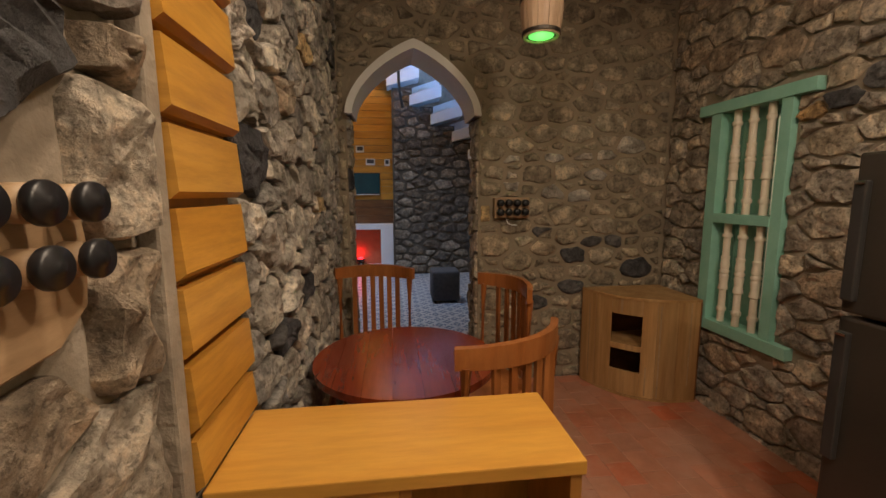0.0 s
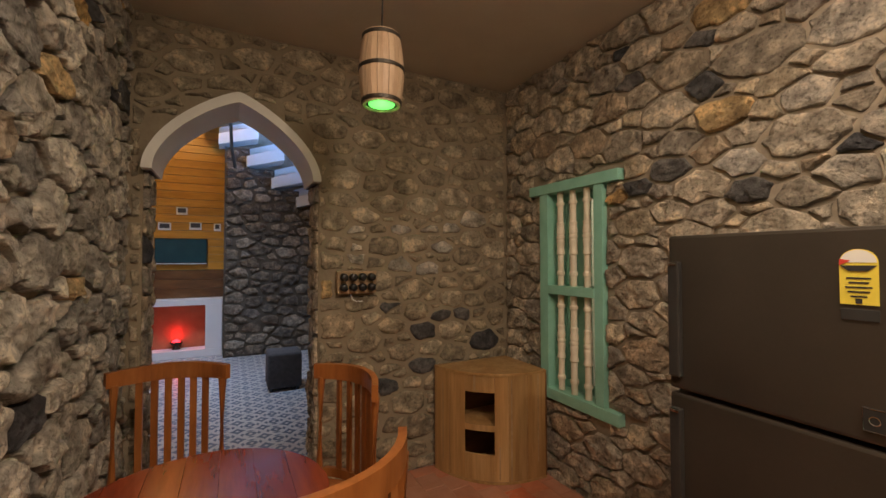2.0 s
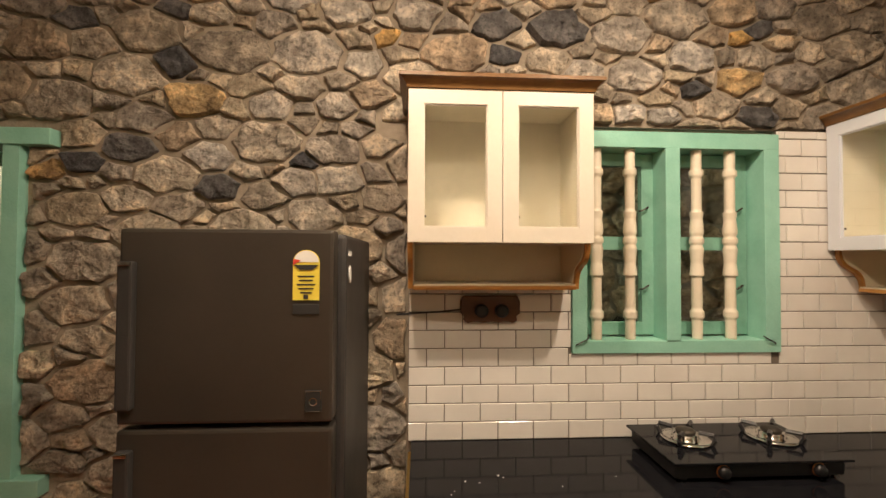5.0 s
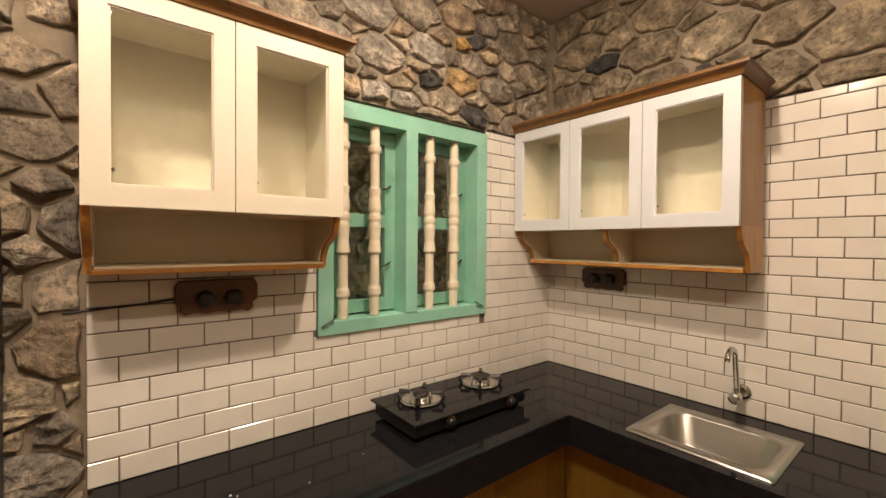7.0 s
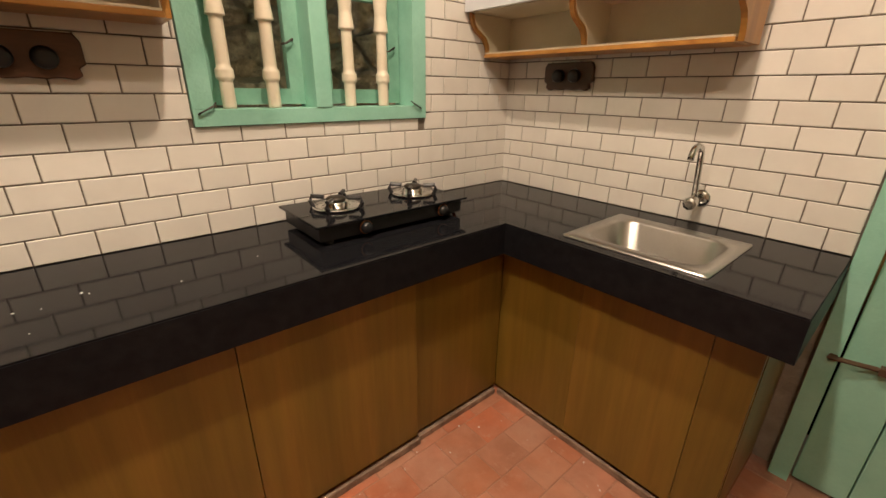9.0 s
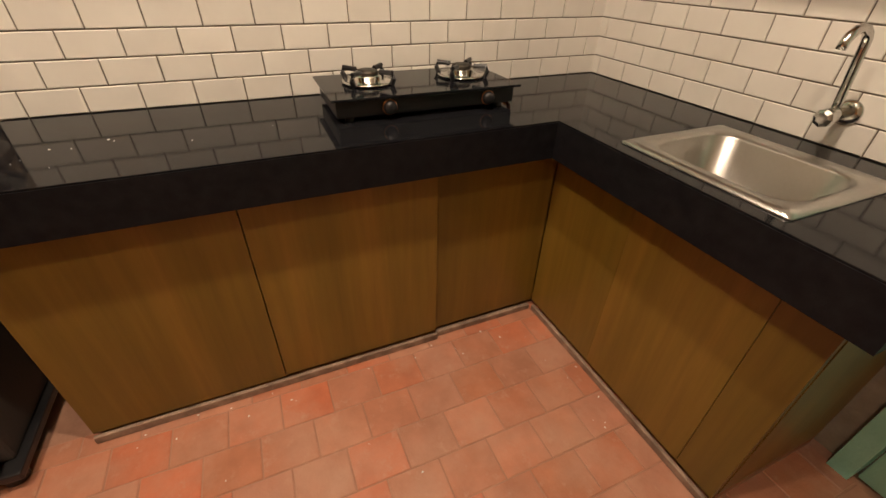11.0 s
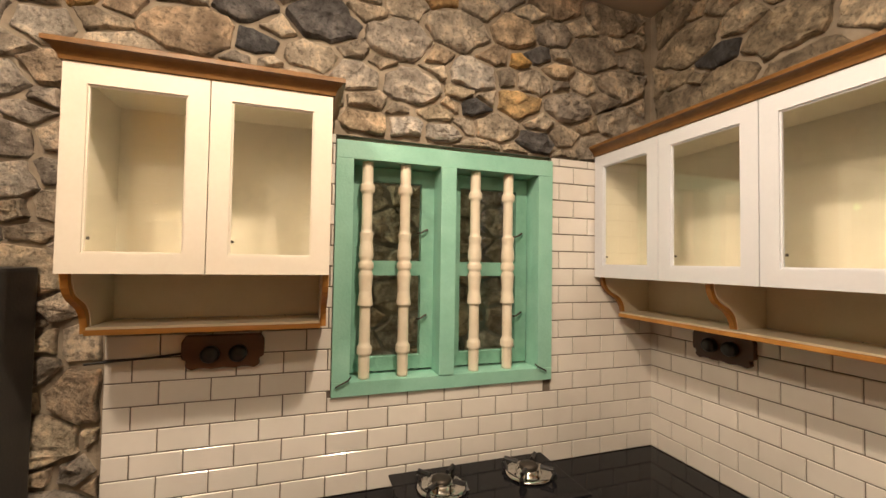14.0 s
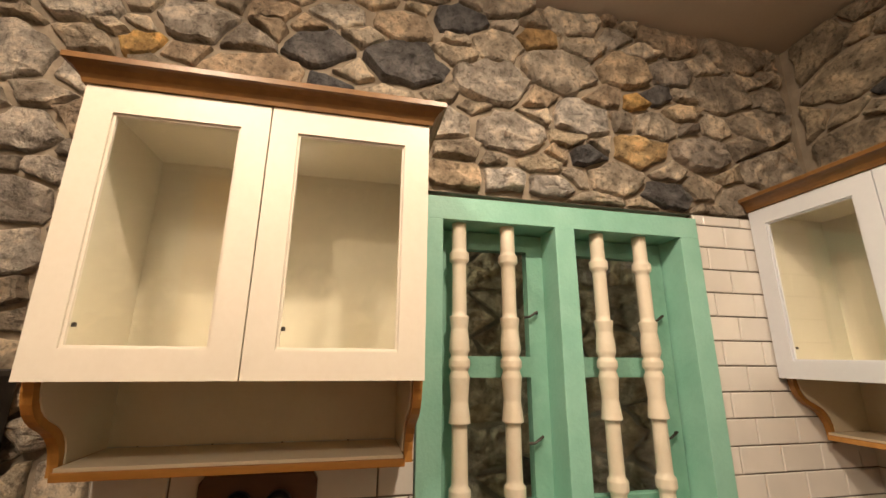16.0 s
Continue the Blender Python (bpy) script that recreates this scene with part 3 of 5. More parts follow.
# the green back door in the tiled wall
door = thing("door_1", (0.05, YS, 0.0), "closed green painted plank door with iron bolts", "door", "", "structure")
part("door_frame", boxes([(0.447, 0.507, YS - 0.10, YS + 0.030, 0.0, 2.30), (-0.42, -0.337, YS - 0.10, YS + 0.030, 0.0, 2.30), (-0.337, 0.447, YS - 0.10, YS + 0.030, 2.22, 2.30)], 0.003), M_MINT, door)
for i in range(5):
    a = -0.333 + i * 0.155
    part("plank", box(a + 0.002, a + 0.153, YS - 0.06, YS - 0.005, 0.01, 2.215, 0.004), M_DOOR_GREEN, door)
for z in (1.127, 1.228, 0.562):
    b = part("bolt", tube([(0.474, YS + 0.036, z), (0.46, YS + 0.038, z), (0.36, YS + 0.010, z), (0.10, YS + 0.010, z)], 0.0085, 8), M_RUST, door, "brown rusted door bolt")
    for x in (0.34, 0.20):
        part("bracket", boxes([(x - 0.012, x + 0.012, YS - 0.004, YS + 0.020, z + 0.009, z + 0.013), (x - 0.012, x + 0.012, YS - 0.004, YS + 0.020, z - 0.013, z - 0.009), (x - 0.012, x + 0.012, YS + 0.019, YS + 0.022, z - 0.013, z + 0.013)]), M_RUST, b)
    part("keeper", box(0.452, 0.472, YS + 0.0305, YS + 0.036, z - 0.012, z + 0.012, 0.002), M_RUST, b)
hd = part("pull_handle", tube([(0.395, YS - 0.004, 1.392), (0.395, YS + 0.022, 1.402), (0.395, YS + 0.032, 1.43), (0.395, YS + 0.032, 1.47), (0.395, YS + 0.022, 1.498), (0.395, YS - 0.004, 1.508)], 0.007, 8), M_CHROME, door, "worn steel pull handle")
for z in (1.386, 1.514):
    part("handle_plate", box(0.384, 0.406, YS - 0.0045, YS + 0.002, z - 0.012, z + 0.012, 0.002), M_IRON, hd)

# ---------------------------------------------------------------- kitchen: counter and base cupboards
SINK = (0.775, 1.190, -1.575, -1.21)
bm = bmesh.new()
gx, gy = (0.512, SINK[0], SINK[1], 1.442, XE), (YS + 0.002, SINK[2], SINK[3], -1.13, 0.455)
solid = {(i, j) for i in range(4) for j in range(4) if (j < 3 or i == 3) and (i, j) != (1, 1)}
grid = {(i, j, k): bm.verts.new((gx[i], gy[j], z)) for i in range(5) for j in range(5) for k, z in enumerate((0.865, 0.90))}
for i, j in solid:
    bm.faces.new([grid[p] for p in ((i, j, 1), (i + 1, j, 1), (i + 1, j + 1, 1), (i, j + 1, 1))])
    bm.faces.new([grid[p] for p in ((i, j, 0), (i, j + 1, 0), (i + 1, j + 1, 0), (i + 1, j, 0))])
    for (di, dj), (p, q) in (((-1, 0), ((i, j), (i, j + 1))), ((1, 0), ((i + 1, j), (i + 1, j + 1))), ((0, -1), ((i, j), (i + 1, j))), ((0, 1), ((i, j + 1), (i + 1, j + 1)))):
        if (i + di, j + dj) not in solid:
            bm.faces.new([grid[(*p, 0)], grid[(*q, 0)], grid[(*q, 1)], grid[(*p, 1)]])
bmesh.ops.delete(bm, geom=[v for v in bm.verts if not v.link_faces], context="VERTS")
worktop = single("worktop", bm, M_GRANITE, "polished black granite L-shaped kitchen worktop", "worktop")
worktop_lip = prism([(1.440, 0.457), (1.440, -1.128), (0.510, -1.128), (0.510, -1.7), (0.532, -1.7), (0.532, -1.15), (1.462, -1.15), (1.462, 0.457)], "z", 0.772, 0.895)
lip = new("front_edge", mesh_of("front_edge", worktop_lip, M_GRANITE_EDGE))
lip.parent = worktop


def base_unit(x0, x1, y0, y1, doors, face, top=0.862):
    c = thing("base_cabinet", ((x0 + x1) / 2, (y0 + y1) / 2, 0.0), "brown wood veneer base cupboard under the black worktop", "cabinet", "kitchen base cupboards")
    part("body", box(x0, x1, y0, y1, 0.05, top, 0), M_BASE, c)
    part("plinth", box(x0 + (0.012 if face == "x" else 0), x1, y0, y1 - (0.012 if face == "y" else 0), 0.0, 0.05, 0.002), M_FLOOR_BED, c, "rough cement plinth")
    for a, b in doors:
        if face == "x":
            d = part("door", box(x0 - 0.0225, x0 - 0.001, a + 0.0004, b - 0.0004, 0.035, 0.80, 0.002), M_BASE, c)
        else:
            d = part("door", box(a + 0.0004, b - 0.0004, y1 + 0.001, y1 + 0.0225, 0.035, 0.80, 0.002), M_BASE, c)
    return c


base_unit(1.52, 1.99, -0.129, 0.468, [(-0.129, 0.468)], "x")
base_unit(1.525, 1.99, -0.735, -0.131, [(-0.735, -0.131)], "x")
base_unit(1.54, 1.99, -1.72, -0.737, [(-1.22, -0.737)], "x")
sink_unit = base_unit(0.697, 1.538, -1.72, -1.245, [(1.128, 1.5165), (0.697, 1.128)], "y", 0.735)
part("edge_strip", box(0.705, 1.125, -1.180, -1.150, 0.764, 0.7715, 0.0005), M_PAPER, sink_unit, "pale chipped laminate edge")
base_unit(0.57, 0.695, -1.72, -1.245, [(0.572, 0.6965)], "y", 0.735)

single("trim_plinth", boxes([(1.482, 1.4965, -0.735, 0.468, 0.0, 0.030), (1.496, 1.5155, -1.2, -0.737, 0.0, 0.026), (0.57, 1.49, -1.2205, -1.206, 0.0, 0.028)], 0.003), M_CEMENT, "dusty cement ledge along the foot of the cupboards", "plinth", "structure")

# plaster crumbs on the worktop and along the plinth
crumb_rng = random.Random(91)
bm = bmesh.new()
for x0, x1, y0, y1, z, count in ((1.36, 1.48, -1.05, 0.40, 0.0, 16), (0.75, 1.40, -1.19, -1.08, 0.0, 8), (0.95, 1.35, -0.95, 0.2, 0.0, 4), (1.50, 1.72, -0.05, 0.32, 0.9005, 6), (1.6, 1.95, -0.3, 0.4, 0.9005, 3)):
    for i in range(count):
        x, y, s_ = crumb_rng.uniform(x0, x1), crumb_rng.uniform(y0, y1), crumb_rng.uniform(0.001, 0.0034)
        m_ = Matrix.Translation((x, y, z + s_ * 0.35)) @ Matrix.Rotation(crumb_rng.uniform(0, 3), 4, "Z") @ Matrix.Diagonal((s_ * 1.5, s_, s_ * 0.7, 1))
        bmesh.ops.create_icosphere(bm, subdivisions=1, radius=1.0, matrix=m_)
single("plaster_crumbs", bm, M_PAPER, "white plaster crumbs scattered on worktop and tile floor", "debris", "stuff")

# sink
sink = thing("sink", (0.98, -1.39, 0.90), "stainless steel single-bowl sink set into black granite", "sink")
bm = bmesh.new()


def rounded(x0, x1, y0, y1, r, z, n=5):
    pts = []
    for cx, cy, a0 in ((x1 - r, y1 - r, 0), (x0 + r, y1 - r, 90), (x0 + r, y0 + r, 180), (x1 - r, y0 + r, 270)):
        for i in range(n + 1):
            a = radians(a0 + 90 * i / n)
            pts.append((cx + r * math.cos(a), cy + r * math.sin(a), z))
    return pts


loops = [rounded(0.744, 1.218, -1.60, -1.178, 0.012, 0.9005), rounded(0.744, 1.218, -1.60, -1.178, 0.012, 0.905), rounded(0.783, 1.178, -1.545, -1.228, 0.07, 0.906), rounded(0.790, 1.171, -1.538, -1.235, 0.07, 0.898), rounded(0.80, 1.16, -1.528, -1.245, 0.08, 0.78), rounded(0.83, 1.13, -1.498, -1.275, 0.09, 0.745), rounded(0.93, 1.03, -1.43, -1.34, 0.04, 0.742)]
rings_ = [[bm.verts.new(p) for p in l] for l in loops]
for a, b in zip(rings_, rings_[1:]):
    for i in range(len(a)):
        bm.faces.new((a[i], a[(i + 1) % len(a)], b[(i + 1) % len(a)], b[i]))
bm.faces.new(rings_[-1])
part("bowl", bm, M_STEEL, sink, "", True)
part("drain", lathe([(0.0, 0.0), (0.034, 0.0), (0.034, 0.003), (0.02, 0.004), (0.018, 0.001)], (0.98, -1.385, 0.7425)), M_CHROME, sink)

# wall tap
tap = thing("tap", (0.975, YS, 1.0), "chrome swan-neck tap on the white tiles", "tap")
part("flange", lathe([(0.034, 0), (0.034, 0.006), (0.02, 0.012)], (0.975, YS, 1.0), "y"), M_CHROME, tap, "", True)
part("valve_body", lathe([(0.014, 0), (0.014, 0.05), (0.020, 0.055), (0.020, 0.085), (0.016, 0.09)], (0.975, YS + 0.008, 1.0), "y"), M_CHROME, tap, "", True)
part("knob", lathe([(0.012, 0), (0.024, 0.004), (0.024, 0.022), (0.014, 0.028)], (0.975, YS + 0.09, 0.995), "y", 8), M_CHROME, tap)
neck = [(0.975, YS + 0.075, 1.01)] + [(0.975, YS + 0.075 + 0.006 * i, 1.01 + 0.032 * i) for i in range(1, 5)]
for i in range(9):
    a = radians(180 - 22.5 * i)
    neck.append((0.975, YS + 0.152 + 0.048 * math.cos(a), 1.165 + 0.045 * math.sin(a)))
part("spout", tube(neck, 0.011, 12), M_CHROME, tap, "", True)

# hob
hob = thing("gas_stove", (1.78, -0.76, 0.90), "black glass two-burner gas stove on the worktop", "stove")
part("body", box(1.635, 1.93, -1.07, -0.455, 0.915, 0.968, 0.006), M_BLACK, hob)
part("glass_top", box(1.615, 1.945, -1.085, -0.44, 0.969, 0.977, 0.002), M_GRANITE, hob, "glossy black glass top")
for x, y in ((1.67, -1.03), (1.67, -0.50), (1.90, -1.03), (1.90, -0.50)):
    part("foot", lathe([(0.016, 0), (0.013, 0.016)], (x, y, 0.90), "z", 10), M_BLACK, hob)
for y in (-0.60, -0.945):
    b = part("burner", lathe([(0.075, 0), (0.088, 0.004), (0.085, 0.009), (0.06, 0.004), (0.045, 0.006), (0.045, 0.02), (0.036, 0.026), (0.012, 0.026)], (1.80, y, 0.9775), "z", 28), M_CHROME, hob, "chrome drip ring", True)
    part("burner_cap", lathe([(0.034, 0), (0.036, 0.008), (0.028, 0.014), (0.008, 0.015)], (1.80, y, 1.0035), "z", 20), M_IRON, b, "", True)
    for k in range(4):
        a = radians(45 + 90 * k)
        c, s_ = math.cos(a), math.sin(a)
        part("pan_support", tube([(1.80 + c * 0.088, y + s_ * 0.088, 0.98), (1.80 + c * 0.098, y + s_ * 0.098, 1.0), (1.80 + c * 0.092, y + s_ * 0.092, 1.016), (1.80 + c * 0.045, y + s_ * 0.045, 1.014)], 0.0085, 6), M_BLACK, b)
    kn = part("knob", lathe([(0.021, 0), (0.021, -0.014), (0.017, -0.024), (0.004, -0.025)], (1.634, y - 0.02, 0.940), "x", 18), M_BLACK, hob, "round black control knob", True)
    part("knob_ring", tube([(1.628, y - 0.02 + 0.0225 * math.cos(radians(q)), 0.940 + 0.0225 * math.sin(radians(q))) for q in range(0, 360, 20)], 0.0022, 6, True), M_COPPER, kn, "thin copper ring")
part("gas_hose", tube([(1.70, -1.071, 0.935), (1.70, -1.10, 0.94), (1.73, -1.115, 0.925), (1.82, -1.115, 0.911), (1.95, -1.112, 0.911)], 0.008, 8), M_ORANGE, hob, "orange gas hose")

# ---------------------------------------------------------------- wall cupboards


def bracket_outline(front, back, z_top, z_bot, low_front):
    """S-curved side of the open shelf, in depth and height."""
    pts = [(back, z_top), (front, z_top)]
    for i in range(1, 13):
        k = i / 12
        pts.append((front + (low_front - front) * (0.5 - 0.5 * math.cos(math.pi * k)) , z_top - (z_top - z_bot) * (k + 0.08 * math.sin(2 * math.pi * k))))
    pts.append((back, z_bot))
    return pts


def wall_cupboard(name, place_fn, length, splits, paint, label, brackets, z_low, z_shelf):
    """Built along u (0 to length) and d (depth, 0 at the wall); place_fn gives world points."""
    D, Z0, Z1, S0 = 0.305, z_low, 2.266, z_shelf

    def ubox(u0, u1, d0, d1, z0, z1, bevel=0.002):
        (xa_, ya_), (xb_, yb_) = place_fn(u0, d0), place_fn(u1, d1)
        return box(min(xa_, xb_), max(xa_, xb_), min(ya_, yb_), max(ya_, yb_), z0, z1, bevel)

    x, y = place_fn(length / 2, 0)
    c = thing(name, (x, y, z_shelf), label, "cabinet", "wall cupboards")
    for u in (0.0, length - 0.018):
        part("side_panel", ubox(u, u + 0.018, 0.003, D - 0.022, Z0, Z1), M_TEAK, c, "orange teak side panel")
    part("top_panel", ubox(0.018, length - 0.018, 0.003, D - 0.022, Z1 - 0.018, Z1), M_INSIDE, c)
    part("bottom_panel", ubox(0.018, length - 0.018, 0.003, D - 0.022, Z0, Z0 + 0.018), M_INSIDE, c)
    part("back_panel", ubox(0.018, length - 0.018, 0.003, 0.010, Z0 + 0.018, Z1 - 0.018, 0), M_INSIDE, c)
    for u in (0.0185, length - 0.0215):
        part("side_lining", ubox(u, u + 0.003, 0.010, D - 0.023, Z0 + 0.018, Z1 - 0.018, 0), M_INSIDE, c, "cream inner lining")
    for a, b in zip(splits, splits[1:]):
        w = 0.053
        a, b = a + 0.0015, b - 0.0015
        z0, z1 = Z0 - 0.004, Z1
        bm = bmesh.new()
        for q in ((a, a + w, z0, z1), (b - w, b, z0, z1), (a + w, b - w, z0, z0 + w), (a + w, b - w, z1 - w, z1)):
            (xa_, ya_), (xb_, yb_) = place_fn(q[0], D - 0.02), place_fn(q[1], D)
            put_box(bm, min(xa_, xb_), max(xa_, xb_), min(ya_, yb_), max(ya_, yb_), q[2], q[3])
        d = part("door", bm, paint, c, "glazed door with a broad painted frame")
        bm = bmesh.new()
        e = 0.005
        for q in ((a + w - 0.001, a + w + e, z0 + w, z1 - w), (b - w - e, b - w + 0.001, z0 + w, z1 - w), (a + w + e, b - w - e, z0 + w - 0.001, z0 + w + e), (a + w + e, b - w - e, z1 - w - e, z1 - w + 0.001)):
            (xa_, ya_), (xb_, yb_) = place_fn(q[0], D - 0.012), place_fn(q[1], D - 0.005)
            put_box(bm, min(xa_, xb_), max(xa_, xb_), min(ya_, yb_), max(ya_, yb_), q[2], q[3])
        part("glazing_bead", bm, paint, d)
        pane = part("pane", ubox(a + w - 0.004, b - w + 0.004, D - 0.016, D - 0.0125, z0 + w - 0.004, z1 - w + 0.004, 0), M_GLASS, d, "clear glass pane")
        pane.visible_shadow = False
        for zz in (z0 + w + 0.035,):
            (xa_, ya_) = place_fn(a + w + 0.008, D - 0.018)
            part("clip", lathe([(0.004, 0), (0.004, 0.006), (0.002, 0.008)], (xa_, ya_, zz), "z", 8), M_IRON, d)
    # open shelf with curved brackets
    for u in brackets:
        bm = bmesh.new()
        lo, hi = [], []
        for d_, z_ in bracket_outline(D - 0.03, 0.004, Z0, S0 + 0.003, 0.16):
            lo.append(bm.verts.new((*place_fn(u, d_), z_)))
            hi.append(bm.verts.new((*place_fn(u + 0.018, d_), z_)))
        bm.faces.new(lo)
        bm.faces.new(hi[::-1])
        for i in range(len(lo)):
            bm.faces.new((lo[i], lo[(i + 1) % len(lo)], hi[(i + 1) % len(lo)], hi[i]))
        part("shelf_bracket", bm, M_TEAK, c, "curved teak bracket")
        for s0 in ([u + 0.0185] if u == 0 else [u - 0.0035] if u > length - 0.05 else [u - 0.0035, u + 0.0185]):
            bm = bmesh.new()
            lo, hi = [], []
            for d_, z_ in bracket_outline(D - 0.045, 0.010, Z0 - 0.002, S0 + 0.0235, 0.150):
                lo.append(bm.verts.new((*place_fn(s0, d_), z_)))
                hi.append(bm.verts.new((*place_fn(s0 + 0.003, d_), z_)))
            bm.faces.new(lo)
            bm.faces.new(hi[::-1])
            for i in range(len(lo)):
                bm.faces.new((lo[i], lo[(i + 1) % len(lo)], hi[(i + 1) % len(lo)], hi[i]))
            part("bracket_lining", bm, M_SHELF, c, "cream inner face")
    part("shelf_back", ubox(0.018, length - 0.018, 0.003, 0.009, S0 + 0.025, Z0 - 0.001, 0), M_SHELF, c)
    part("shelf_board", ubox(0.018, length - 0.018, 0.009, 0.185, S0, S0 + 0.016, 0.003), M_TEAK_FLAT, c, "orange teak shelf board")
    part("shelf_lining", ubox(0.022, length - 0.022, 0.0095, 0.182, S0 + 0.0162, S0 + 0.023, 0.001), M_SHELF, c, "cream shelf surface")
    part("soffit_lining", ubox(0.020, length - 0.020, 0.0095, D - 0.03, Z0 - 0.005, Z0 - 0.0005, 0), M_SHELF, c, "cream underside")
    # stepped cornice
    left = 1.0 if name == "wall_cabinet" else 0.0
    bm = bmesh.new()
    rows_ = []
    for o, z in ((0.0, Z1 + 0.001), (0.005, Z1 + 0.001), (0.007, Z1 + 0.009), (0.011, Z1 + 0.017), (0.018, Z1 + 0.026), (0.026, Z1 + 0.032), (0.032, Z1 + 0.034), (0.032, Z1 + 0.045), (0.029, Z1 + 0.048), (0.0, Z1 + 0.048)):
        rows_.append([bm.verts.new((*place_fn(u, d_), z)) for u, d_ in ((-o * left, 0.003), (-o * left, D + o), (length + o, D + o), (length + o, 0.003))])
    for p, q in zip(rows_, rows_[1:]):
        for i in range(3):
            bm.faces.new((p[i], p[i + 1], q[i + 1], q[i]))
    bm.faces.new(rows_[-1])
    bm.faces.new(rows_[0])
    part("cornice", bm, M_CORNICE, c, "dark brown moulded cornice")
    return c


wall_cupboard("wall_cabinet", lambda u, d: (XE - d, 0.468 - u), 0.667, (0.0, 0.336, 0.667), M_DOOR_CREAM, "cream two-door glazed wall cupboard with teak shelf", (0.0, 0.649), 1.728, 1.547)
wall_cupboard("corner_wall_cabinet", lambda u, d: (1.995 - u, YS + d + 0.03), 1.09, (0.0, 0.362, 0.728, 1.09), M_DOOR_WHITE, "white three-door glazed wall cupboard with teak sides", (0.0, 0.53, 1.072), 1.715, 1.528)

# ---------------------------------------------------------------- switch boards


def round_switch(parent, place, axis, r, material=M_BLACK):
    base = part("switch", lathe([(r * 1.02, 0), (r * 1.02, 0.016), (r, 0.022), (r * 0.98, 0.05), (r * 0.86, 0.058), (r * 0.3, 0.060)] if axis == "x" else [(r * 1.02, 0), (r * 1.02, -0.016), (r, -0.022), (r * 0.98, -0.04), (r * 0.8, -0.047), (r * 0.3, -0.048)], place, axis, 22), material, parent, "round black bakelite switch", True)
    return base


def ornate_board(x0, x1, z0, z1):
    pts = []
    n = 10
    for i in range(n):
        a, b = (x0 + 0.03, z0), (x1 - 0.03, z0)
        k = i / n
        pts.append((a[0] + (b[0] - a[0]) * k, z0 + 0.006 * abs(math.sin(k * math.pi * 3))))
    pts += [(x1 - 0.03, z0), (x1 - 0.012, z0 + 0.012), (x1 - 0.016, z0 + 0.03), (x1, z0 + 0.04), (x1, z1 - 0.02), (x1 - 0.012, z1)]
    pts += [(x0 + 0.012, z1), (x0, z1 - 0.02), (x0, z0 + 0.04), (x0 + 0.016, z0 + 0.03), (x0 + 0.012, z0 + 0.012)]
    return pts


sb = thing("switch_board", (XE, 0.125, 1.45), "dark ornate wooden switch board with round sockets on tiles", "switch board", "switch boards")
part("back_board", prism(ornate_board(0.0, 0.252, 1.395, 1.51), "x", XE - 0.022, XE - 0.0005, 0.003), M_SWITCH_BOARD, sb)
for y in (0.165, 0.08):
    part("socket", lathe([(0.028, 0), (0.028, -0.02), (0.022, -0.03), (0.008, -0.03)], (XE - 0.022, y, 1.448), "x", 18), M_BLACK, sb, "round black socket", True)
part("cable", tube([(XE - 0.012, 0.25, 1.452), (XE - 0.010, 0.34, 1.442), (XE - 0.008, 0.44, 1.437), (XE - 0.004, 0.52, 1.430)], 0.004, 6), M_INK, sb, "black cable")

sb = thing("switch_board", (1.63, YS, 1.45), "dark ornate wooden switch board with round sockets on tiles", "switch board", "switch boards")
part("back_board", prism(ornate_board(1.50, 1.755, 1.385, 1.505), "y", YS + 0.022, YS + 0.0005, 0.003), M_SWITCH_BOARD, sb)
for x in (1.585, 1.67):
    part("socket", lathe([(0.028, 0), (0.028, 0.02), (0.022, 0.03), (0.008, 0.03)], (x, YS + 0.022, 1.448), "y", 18), M_BLACK, sb, "round black socket", True)

sb = thing("switch_board", (0.77, YN, 1.51), "wooden board with eight round black switches on stone", "switch board", "switch boards")
part("back_board", box(0.645, 0.905, YN - 0.055, YN - 0.004, 1.44, 1.587, 0.004), M_BOARD_PALE, sb)
for i in range(4):
    for z in (1.548, 1.482):
        round_switch(sb, (0.684 + 0.061 * i, YN - 0.055, z), "y", 0.025)
part("cable", tube([(0.74, YN - 0.02, 1.44), (0.75, YN - 0.035, 1.40), (0.78, YN - 0.02, 1.385), (0.82, YN - 0.03, 1.385)], 0.005, 6), M_PAPER, sb, "pale cable")

sb = thing("switch_board", (XW, 0.53, 1.52), "pale wooden board with round black switches on rough stone", "switch board", "switch boards")
part("back_board", prism([(0.27, 1.56), (0.28, 1.49), (0.33, 1.452), (0.42, 1.44), (0.53, 1.452), (0.578, 1.49), (0.588, 1.56), (0.578, 1.625), (0.28, 1.625)], "x", XW - 0.028, XW + 0.004, 0.004), M_BOARD_PALE, sb)
for i in range(4):
    for z in (1.586, 1.524):
        b = part("mount", lathe([(0.0195, 0), (0.0195, 0.028)], (XW + 0.004, 0.362 + 0.062 * i, z + 0.026), "x", 20), M_BOARD_PALE, sb, "pale wooden mount", True)
        part("switch", lathe([(0.0205, 0), (0.0222, 0.003), (0.0222, 0.010), (0.020, 0.0135), (0.009, 0.014), (0.007, 0.0165), (0.002, 0.017)], (XW + 0.032, 0.362 + 0.062 * i, z + 0.026), "x", 22), M_BLACK, b, "round black bakelite switch", True)

